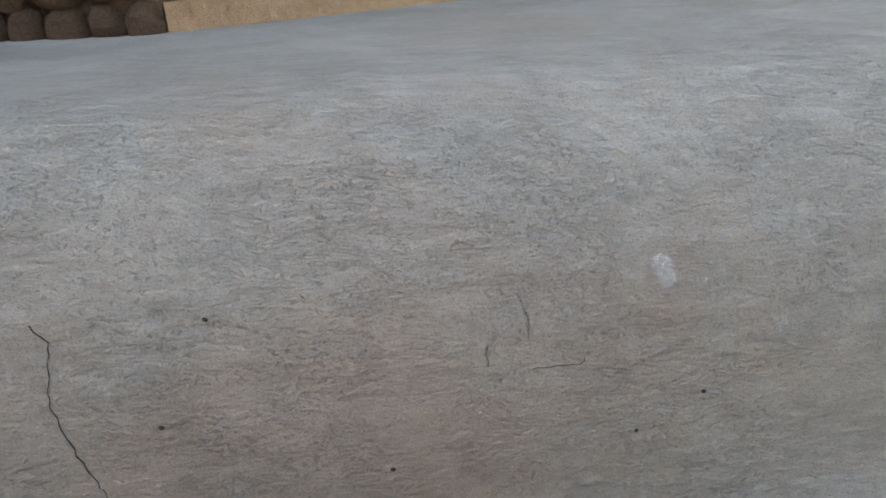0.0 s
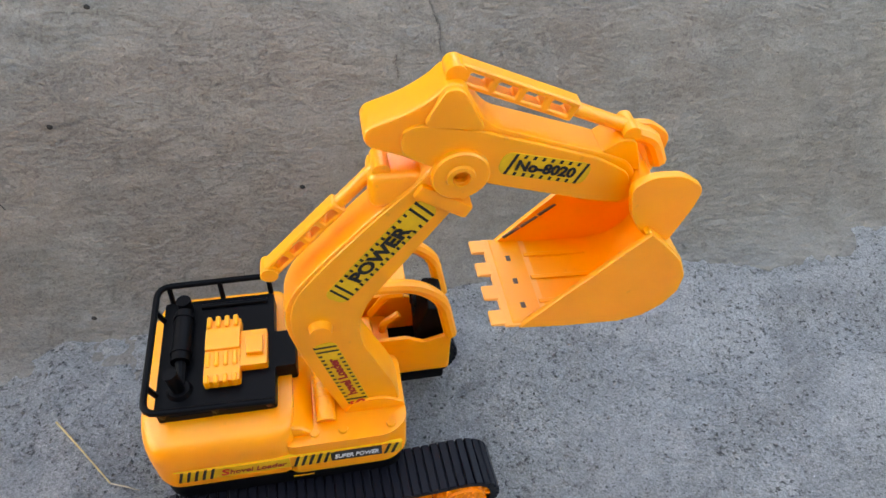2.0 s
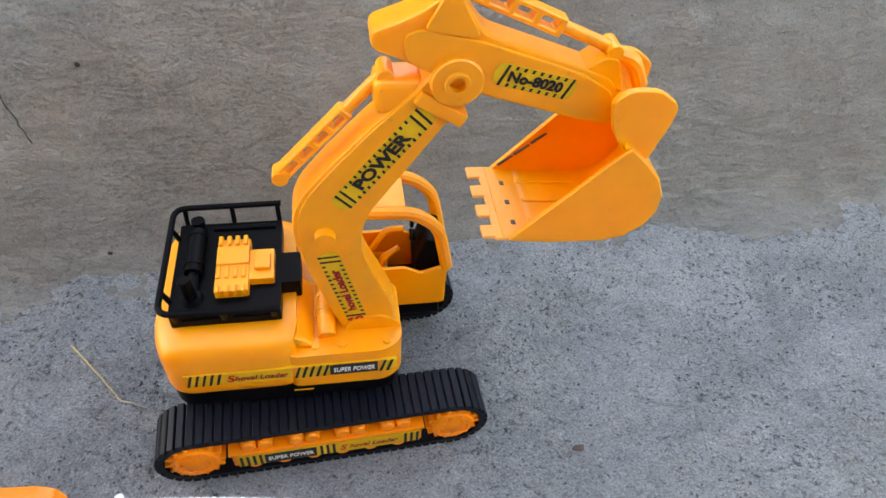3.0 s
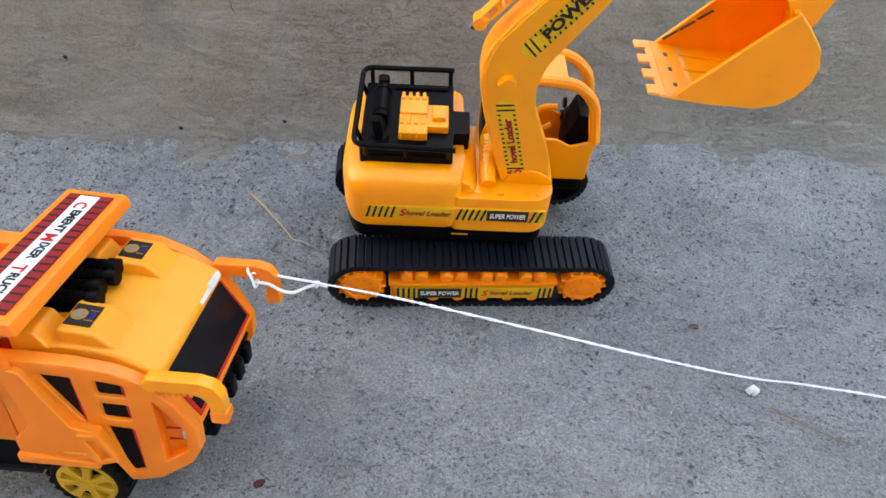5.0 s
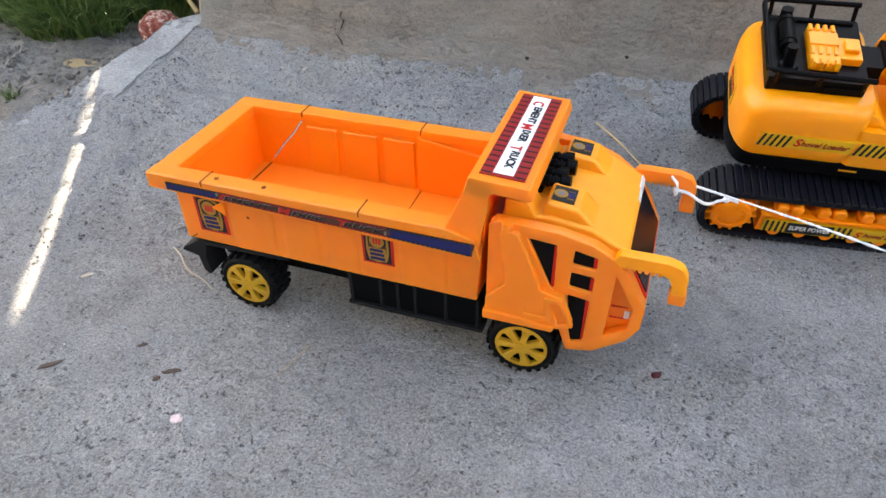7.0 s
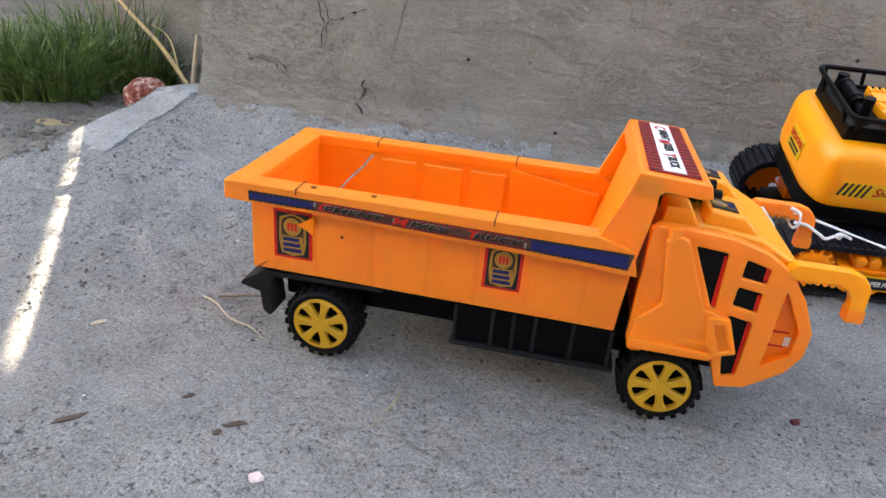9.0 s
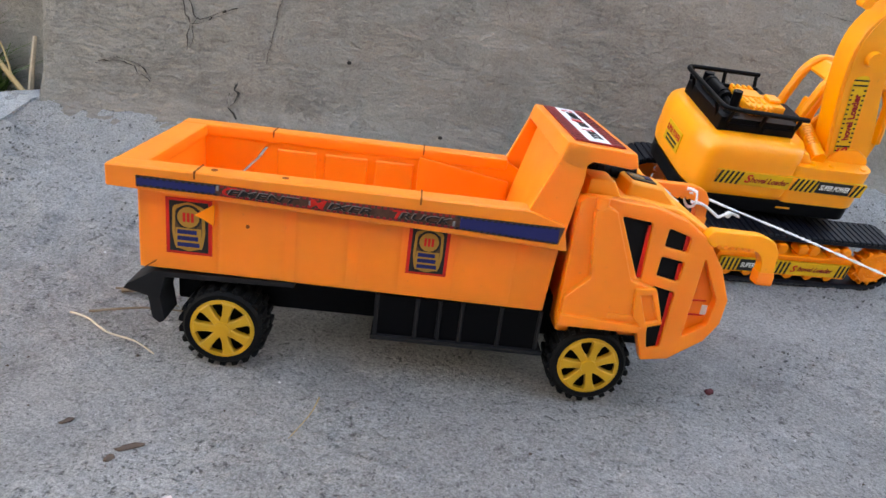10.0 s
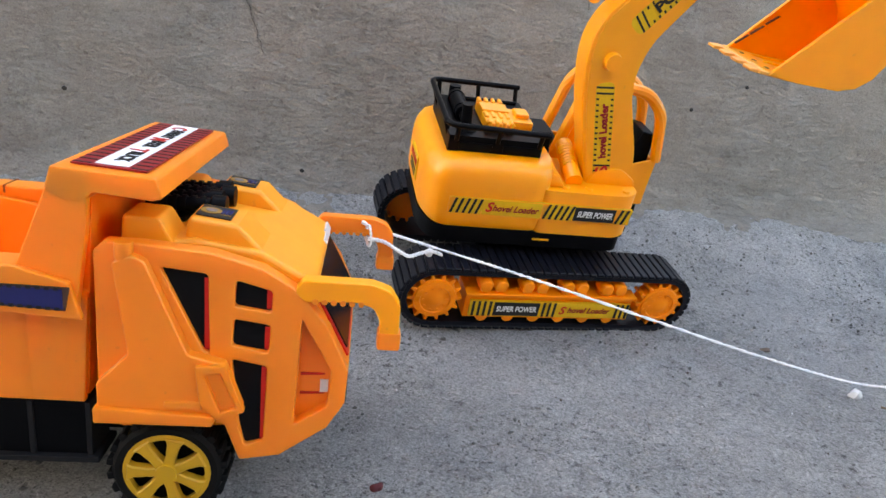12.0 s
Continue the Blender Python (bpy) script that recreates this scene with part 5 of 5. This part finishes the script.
def hazard(parent, cx, cz, y, ang, length, width, word, size, initial=None, squeeze=1.0, ink=None):
    """A rounded yellow sticker with slanted black bars and a word."""
    u = Vector((math.cos(ang), math.sin(ang)))
    n = Vector((-u.y, u.x))
    def pt(s, h):
        return (cx + u.x * s + n.x * h, cz + u.y * s + n.y * h)
    L, w = length / 2, width / 2
    pl = part("printed_sticker", prism(round_poly([pt(-L, -w), pt(L, -w), pt(L, w), pt(-L, w)], w * 0.85, 5), y - 0.0003, y + 0.0004), LIME, parent, "yellow sticker with black slanted bars and a word")
    k = int(length / 0.0038)
    for i in range(1, k):
        s = -L + i * length / k
        for h0, h1 in ((-0.95, -0.64), (0.64, 0.95)) if abs(s) < L * 0.72 else ((-0.95, 0.95),):
            part("bar", prism([pt(s + 0.001 * h0, w * h0), pt(s + 0.0013 + 0.001 * h0, w * h0), pt(s + 0.0013 + 0.001 * h1, w * h1), pt(s + 0.001 * h1, w * h1)], y - 0.0005, y), INK, pl)
    lettering(word, size, side_plane(cx, y - 0.0009, cz, math.degrees(ang)), ink or INK, pl, squeeze=squeeze, bold=0.045)
    return pl


hazard(boom, 0.1188, 0.2430, 0.0342, radians(52.5), 0.071, 0.0120, "POWER", 0.0086, squeeze=1.3)
lo = hazard(boom, 0.0972, 0.1490, 0.0342, radians(104), 0.066, 0.0120, "hovel Loader", 0.0070, squeeze=1.02, ink=MAROON)
lettering("S", 0.0115, side_plane(0.1040, 0.0330, 0.1225, 104), RED, lo)
hazard(arm, 0.1875, 0.2858, 0.0334, radians(-15.5), 0.040, 0.0112, "No-8020", 0.0070, squeeze=1.05)

# operator's cab on the far side of the boom
cabin = part("cabin", prism([(0.0780, 0.083), (0.1613, 0.083), (0.1631, 0.122), (0.1450, 0.116), (0.1341, 0.122), (0.0780, 0.122)], 0.0690, 0.0720, 0.0010), AMBER, digger, "open yellow cabin with black seat and dash")
part("cabin_side", prism([(0.0780, 0.083), (0.1613, 0.083), (0.1631, 0.122), (0.1450, 0.116), (0.1341, 0.122), (0.0780, 0.122)], 0.1040, 0.1070, 0.0010), AMBER, cabin)
part("cabin_front", box(0.1595, 0.1626, 0.0695, 0.1065, 0.083, 0.120, 0.001), AMBER, cabin)
part("cabin_floor", box(0.0780, 0.1613, 0.0705, 0.1055, 0.083, 0.0865), BLACK, cabin)
part("cabin_base", box(0.0834, 0.1595, 0.0695, 0.1060, 0.071, 0.0832, 0.002), BLACK, cabin)
part("cabin_liner", box(0.0785, 0.0839, 0.0725, 0.1035, 0.086, 0.128, 0.001), BLACK, cabin)
for y in (0.0710, 0.1050):
    hoop = fillet_path([(0.0816, y, 0.120), (0.0925, y, 0.164), (0.1015, y, 0.174), (0.1395, y, 0.171), (0.1549, y, 0.157), (0.1622, y, 0.120)], 0.016, 5)
    part("cabin_hoop", tube(hoop, 0.0042, 10), AMBER, cabin)
part("cabin_roof", prism([(0.0943, 0.1665), (0.1033, 0.1745), (0.1341, 0.1730), (0.1341, 0.1695), (0.1051, 0.1705), (0.0961, 0.1635)], 0.0700, 0.1060, 0.001), AMBER, cabin)
part("rear_pane_frame", prism(round_poly([(0.0780, 0.120), (0.0907, 0.160), (0.0993, 0.160), (0.0943, 0.120)], 0.003), 0.0700, 0.0735, 0.001), AMBER, cabin)
seat = part("seat", box(0.0961, 0.1142, 0.0775, 0.0985, 0.0865, 0.112, 0.003), AMBER, cabin)
part("seat_back", prism(round_poly([(0.0943, 0.108), (0.1015, 0.108), (0.1033, 0.142), (0.0979, 0.144)], 0.002), 0.0785, 0.0975, 0.002), AMBER, cabin)
part("lever", tube(fillet_path([(0.1196, 0.090, 0.090), (0.1214, 0.090, 0.112), (0.1323, 0.092, 0.118)], 0.004), 0.0024, 8), AMBER, cabin)
part("lever", tube(fillet_path([(0.1142, 0.100, 0.110), (0.1251, 0.100, 0.128), (0.1359, 0.098, 0.130)], 0.004), 0.0026, 8), AMBER, cabin)
dash = part("dashboard", prism([(0.1432, 0.0865), (0.1595, 0.0865), (0.1595, 0.138), (0.1486, 0.140), (0.1413, 0.118)], 0.0765, 0.1030, 0.002), BLACK, cabin, "black dashboard with round dials")
for y, z in ((0.092, 0.130), (0.104, 0.130), (0.092, 0.118), (0.104, 0.118)):
    part("dial", rod((0.1432, y, z), (0.1409, y, z), 0.0040, seg=16), BLACK, dash)

# the cabin sits low on the far side, and the upper works are slewed a little on the turntable
for ob in [cabin] + list(cabin.children_recursive):
    ob.data.transform(Matrix.Translation((0.0035, 0.007, -0.0065)))
SLEW = Matrix.Translation((0.105, 0.034, 0)) @ Matrix.Rotation(radians(-3.5), 4, "Z") @ Matrix.Translation((-0.105, -0.034, 0))
for ob in (house, boom, arm, bucket, cabin):
    ob.matrix_local = SLEW

# ---- string ----
def gz(x, y):
    return float(ground_z(np.array(x), np.array(y))) + relief(x, y)


def spline(ctrl, n=8):
    pts = [Vector(c) for c in ctrl]
    out = []
    for i in range(len(pts) - 1):
        p0, p1, p2, p3 = pts[max(i - 1, 0)], pts[i], pts[i + 1], pts[min(i + 2, len(pts) - 1)]
        for k in range(n):
            t = k / n
            out.append(0.5 * ((2 * p1) + (p2 - p0) * t + (2 * p0 - 5 * p1 + 4 * p2 - p3) * t * t + (3 * p1 - p0 - 3 * p2 + p3) * t ** 3))
    return out + [pts[-1]]


def cord(ctrl, r):
    """Two strands twisted about each other."""
    line = spline(ctrl, 24)
    bm = bmesh.new()
    for ph in (0, math.pi):
        pts, s = [], 0.0
        for i, p in enumerate(line):
            if i:
                s += (p - line[i - 1]).length
            a = s * 1500 + ph
            pts.append(p + Vector((0, math.cos(a), math.sin(a))) * r * 0.55)
        add(bm, tube(pts, r * 0.62, 6))
    return bm


twine = thing("string", pose(0, 0, 0), "white twisted cotton string tied to the truck's mirror arm", "string")
part("main_strand", cord([(-0.1215, 0.1400, 0.1040), (-0.110, 0.1440, 0.1008), (-0.0849, 0.1515, 0.0930), (-0.030, 0.1660, 0.0765), (0.050, 0.1840, 0.0515), (0.130, 0.2000, 0.0275), (0.200, 0.2130, 0.0098), (0.245, 0.2195, 0.0048), (0.330, 0.2175, 0.0042), (0.480, 0.2090, 0.0036), (0.75, 0.192, 0.003)], 0.0009), STRING, twine)
part("loop", cord([(-0.1190, 0.1335, 0.1060), (-0.1225, 0.1370, 0.1070), (-0.1240, 0.1440, 0.1040), (-0.1215, 0.1455, 0.0960), (-0.1195, 0.1400, 0.0945), (-0.1180, 0.1340, 0.0990), (-0.1190, 0.1335, 0.1060)], 0.0010), STRING, twine)
part("loose_end", cord([(-0.1200, 0.1380, 0.0985), (-0.112, 0.1390, 0.0975), (-0.104, 0.1400, 0.0930), (-0.0985, 0.1440, 0.0895), (-0.0930, 0.1490, 0.0900), (-0.0870, 0.1530, 0.0905), (-0.0810, 0.1550, 0.0885)], 0.0010), STRING, twine)
bm = bmesh.new()
bmesh.ops.create_icosphere(bm, subdivisions=2, radius=0.0024)
for v in bm.verts:
    v.co *= 1 + 0.3 * noise.noise(v.co * 900)
bmesh.ops.translate(bm, verts=bm.verts, vec=(-0.0880, 0.1555, 0.0890))
part("knot", bm, STRING, twine)

# ---- litter on the pavement ----
def shard(name, x, y, size, material, label, category, turn=0.0, flat=0.35, seed=1, group=""):
    """A small crumpled flake lying on the ground."""
    rnd = random.Random(seed)
    bm = bmesh.new()
    bmesh.ops.create_icosphere(bm, subdivisions=2, radius=1)
    for v in bm.verts:
        v.co *= 1 + 0.45 * noise.noise(v.co * 1.6 + Vector((seed * 3.1, 0, 0)))
        v.co = Vector((v.co.x * size[0], v.co.y * size[1], v.co.z * size[2] + 0.25 * size[2] * noise.noise(v.co * 3 + Vector((0, seed, 0)))))
    return solo(name, bm, material, label, category, group, m=pose(x, y, gz(x, y) + size[2] * 0.5, rnd.uniform(-6, 6), rnd.uniform(-6, 6), turn))


shard("petal", -0.363, -0.082, (0.0042, 0.0034, 0.0012), PINK, "small crumpled pale pink petal on the pavement", "petal", 20, seed=2)
shard("seed_husk", -0.102, 0.071, (0.0038, 0.0026, 0.0016), REDBIT, "small dark red seed husk on the pavement", "seed", 40, seed=3)
shard("paper_scrap", 0.205, 0.208, (0.0048, 0.0040, 0.0036), FOIL, "small crumpled white paper scrap on the pavement", "paper", 10, seed=4)
shard("dry_leaf", -0.393, -0.053, (0.0062, 0.0016, 0.0012), DARKLEAF, "thin dark brown curled leaf on the pavement", "leaf", 35, seed=5)
shard("dry_leaf", -0.398, -0.062, (0.0028, 0.0018, 0.0012), DARKLEAF, "tiny dark brown leaf bit on the pavement", "leaf", 70, seed=6)
shard("dry_leaf", 0.172, 0.270, (0.0050, 0.0030, 0.0012), DARKLEAF, "flat dark brown leaf flake on the pavement", "leaf", 10, seed=7)
shard("dry_leaf", -0.815, 0.275, (0.028, 0.016, 0.0022), LEAFM, "flat tan dry leaf lying on the soil", "leaf", 25, seed=8)


def twig(name, pts, r, material, label, category):
    line = spline(pts, 6)
    return solo(name, tube(line, [r * (1 - 0.5 * i / len(line)) for i in range(len(line))], 6), material, label, category)


def lie(pts, lift=0.0012):
    return [(x, y, gz(x, y) + lift + dz) for x, y, dz in pts]


twig("twig", lie([(-0.484, 0.051, 0.001), (-0.468, 0.042, 0.003), (-0.450, 0.030, 0.004), (-0.432, 0.026, 0.003), (-0.419, 0.021, 0)]), 0.0008, PALE, "thin bent pale dry twig on the pavement", "twig")
twig("twig", lie([(-0.475, 0.085, 0.001), (-0.452, 0.082, 0.003), (-0.430, 0.075, 0)]), 0.0007, TWIG, "short brown dry stalk on the pavement", "twig")
twig("straw", lie([(-0.3228, 0.0042, 0.0), (-0.3235, -0.012, 0.001), (-0.3284, -0.0314, 0.0)]), 0.0004, STRAW, "short thin dry straw on the pavement", "straw")
twig("twig", lie([(-0.474, 0.053, 0.001), (-0.445, 0.063, 0.003), (-0.415, 0.071, 0.001)]), 0.0009, TWIG, "thin brown dry stalk on the pavement", "twig")
twig("bark_sliver", lie([(-0.470, 0.083, 0.001), (-0.458, 0.086, 0.003), (-0.446, 0.088, 0.001)]), 0.0020, TWIG, "short split sliver of brown bark on the pavement", "bark")
shard("dry_leaf", -0.472, -0.081, (0.0075, 0.0020, 0.0012), DARKLEAF, "narrow dark brown dry leaf on the pavement", "leaf", 48, seed=9)
shard("dry_leaf", -0.429, -0.042, (0.0035, 0.0012, 0.0010), DARKLEAF, "tiny dark brown leaf bit on the pavement", "leaf", 50, seed=10)
shard("paper_scrap", -0.5235, -0.003, (0.0048, 0.0018, 0.0010), PALE, "tiny pale scrap on the pavement", "paper", 55, seed=11)
twig("straw", lie([(-0.212, 0.330, 0.002), (-0.186, 0.308, 0.004), (-0.157, 0.284, 0.001)]), 0.0009, STRAW, "thin dry straw bent on the pavement", "straw")
twig("straw", lie([(-0.157, 0.284, 0.001), (-0.147, 0.281, 0.002), (-0.1365, 0.2806, 0)]), 0.0006, PALE, "short dry straw bit on the pavement", "straw")
twig("twig", lie([(0.215, 0.196, 0.0), (0.232, 0.182, 0.002), (0.262, 0.172, 0)]), 0.0008, TWIG, "thin brown twig on the pavement", "twig")
twig("reed_stick", [(-0.745, 0.408, 0.040), (-0.742, 0.412, 0.075), (-0.7385, 0.416, 0.108)], 0.0035, PALE, "pale split reed stick leaning on the wall corner", "stick")
twig("reed_stalk", [(-0.752, 0.409, 0.048), (-0.800, 0.425, 0.088), (-0.845, 0.435, 0.118), (-0.905, 0.46, 0.150)], 0.0032, STRAW, "long yellow dry reed stalk", "stalk")
twig("reed_stalk", [(-0.765, 0.412, 0.060), (-0.790, 0.432, 0.095), (-0.820, 0.44, 0.108)], 0.0012, STRAW, "thin yellow dry reed stalk", "stalk")

bm = bmesh.new()
bmesh.ops.create_icosphere(bm, subdivisions=4, radius=0.0265)
for v in bm.verts:
    v.co *= 1 + 0.10 * noise.noise(v.co * 130) + 0.12 * noise.noise(v.co * 40)
    v.co.z *= 0.85
m, n, l, b = mat("red_white_rubble", 0.9)
vv = coords(n, l)
l.new(ramp(n, l, noise_tex(n, l, vv, 150, 5, 0.7), [(0.40, (0.16, 0.035, 0.025)), (0.52, (0.33, 0.09, 0.06)), (0.60, (0.62, 0.50, 0.42)), (0.7, (0.30, 0.08, 0.06))]), b.inputs["Base Color"])
bump(n, l, b, noise_tex(n, l, vv, 220, 4, 0.7), 0.003)
solo("brick_lump", bm, m, "round lump of red brick rubble flecked white, on the kerb", "rubble", m=pose(-0.772, 0.362, 0.038, 20, 10, 30))

# scrap of clear film stuck to the wall
p = Vector(wall_point(0.183, 0.243))
bm = bmesh.new()
grid = [[bm.verts.new((p.x + u * 0.018 - 0.007 * w, p.y - 0.0035 + 0.0025 * noise.noise(Vector((u * 4, w * 4, 2))) + 0.0085 * w, p.z + w * 0.026 + 0.003 * noise.noise(Vector((u * 5, w * 5, 5))))) for u in np.linspace(-0.5, 0.5, 9)] for w in np.linspace(-0.5, 0.5, 9)]
for j in range(8):
    for i in range(8):
        if (i - 4) ** 2 + (j - 4) ** 2 < 19 + 5 * noise.noise(Vector((i, j, 1))):
            bm.faces.new((grid[j][i], grid[j][i + 1], grid[j + 1][i + 1], grid[j + 1][i]))
for v in [v for v in bm.verts if not v.link_faces]:
    bm.verts.remove(v)
film_scrap = solo("film_scrap", bm, FILM, "small torn scrap of whitish film stuck to the plaster", "scrap")
sol = film_scrap.modifiers.new("thickness", "SOLIDIFY")
sol.thickness = 0.0004


# ---- grass ----
def grass(name, cx, cy, rx, ry, count, h, seed, label):
    """A tuft of many tapering, arching blades."""
    rnd = random.Random(seed)
    verts, faces = [], []
    for _ in range(count):
        a, q = rnd.uniform(0, 2 * math.pi), math.sqrt(rnd.random())
        x, y = cx + rx * q * math.cos(a), cy + ry * q * math.sin(a)
        z = gz(x, y) - 0.002
        hh = h * rnd.uniform(0.45, 1.15)
        lean = rnd.gauss(0, 0.55), rnd.gauss(0, 0.55)
        lx, ly = lean[0] + 0.7 * q * math.cos(a), lean[1] + 0.7 * q * math.sin(a)
        w = rnd.uniform(0.0008, 0.0017)
        t = rnd.uniform(0, math.pi)
        wx, wy = w * math.cos(t), w * math.sin(t)
        base = len(verts)
        for k in range(5):
            s = k / 4
            px, py = x + lx * hh * 0.8 * s * s, y + ly * hh * 0.8 * s * s
            pz = z + hh * (s - 0.28 * s * s * min(1.6, math.hypot(lx, ly)))
            f = (1 - s) ** 0.6
            verts += [(px - wx * f, py - wy * f, pz), (px + wx * f, py + wy * f, pz)]
        for k in range(4):
            b0 = base + 2 * k
            faces.append((b0, b0 + 1, b0 + 3, b0 + 2))
    me = bpy.data.meshes.new(name)
    me.from_pydata(verts, [], faces)
    me.materials.append(GRASS)
    me.shade_smooth()
    return tagged(new(name, me), label, "grass", kind="stuff")


grass("grass_tuft", -0.930, 0.365, 0.075, 0.060, 1250, 0.105, 11, "dense tuft of long green grass growing in soil")
grass("grass_tuft", -0.90, 0.45, 0.09, 0.05, 750, 0.13, 12, "dense tuft of long green grass beside the old wall")
grass("grass_tuft", -1.06, 0.40, 0.08, 0.08, 450, 0.09, 13, "tuft of long green grass growing in soil")
grass("grass_tuft", -0.826, 0.181, 0.008, 0.008, 22, 0.022, 14, "small sprout of short grass in soil")
grass("grass_tuft", -0.80, 0.425, 0.025, 0.015, 60, 0.035, 15, "thin sprout of grass at the foot of the old wall")


# ---- grit ----
def grit(name, count, x0, x1, y0, y1, r0, r1, material, label, seed, keep=lambda x, y: True):
    rnd = random.Random(seed)
    verts, faces = [], []
    octa = [(1, 0, 0), (-1, 0, 0), (0, 1, 0), (0, -1, 0), (0, 0, 1), (0, 0, -1)]
    tri = [(0, 2, 4), (2, 1, 4), (1, 3, 4), (3, 0, 4), (2, 0, 5), (1, 2, 5), (3, 1, 5), (0, 3, 5)]
    for _ in range(count):
        x, y = rnd.uniform(x0, x1), rnd.uniform(y0, y1)
        if not keep(x, y):
            continue
        r = r0 + (r1 - r0) * rnd.random() ** 4
        z = gz(x, y) + r * 0.2
        base = len(verts)
        rot = Euler((rnd.uniform(0, 6), rnd.uniform(0, 6), rnd.uniform(0, 6))).to_matrix()
        for o in octa:
            v = rot @ Vector((o[0] * r * rnd.uniform(0.6, 1.3), o[1] * r * rnd.uniform(0.6, 1.3), o[2] * r * rnd.uniform(0.4, 0.9)))
            verts.append((x + v.x, y + v.y, z + v.z))
        faces += [tuple(base + i for i in t) for t in tri]
    me = bpy.data.meshes.new(name)
    me.from_pydata(verts, [], faces)
    me.materials.append(material)
    return tagged(new(name, me), label, "grit", kind="stuff")


def dusty(x, y):
    return noise.noise(Vector((x * 9, y * 9, 4))) + 2.2 * max(0, y - 0.2) > 0.12


grit("grit", 12000, -0.72, 0.5, -0.2, 0.44, 0.0004, 0.0022, GROUND, "loose grey grit and crumbs on the pavement", 21, dusty)
grit("grit", 700, -0.72, 0.5, -0.2, 0.44, 0.0003, 0.0012, DARKLEAF, "tiny dark crumbs on the pavement", 22)
grit("grit", 500, -0.72, 0.5, -0.2, 0.40, 0.0003, 0.0009, WHITE, "tiny pale grains on the pavement", 23)
grit("soil_crumbs", 3500, -1.15, -0.76, 0.18, 0.5, 0.0008, 0.006, SOIL, "clods and crumbs of grey-brown soil", 24)


def drift(x, y):
    v = y * math.cos(YAW) - x * math.sin(YAW)
    return noise.noise(Vector((x * 11, y * 11, 9))) + 2.6 * max(0, v - 0.19) > 0.30 and v > 0.1


grit("grit", 19000, -0.70, 0.5, -0.1, 0.47, 0.0003, 0.0020, DARKGRIT, "dark gritty crumbs drifted towards the wall foot", 31, drift)
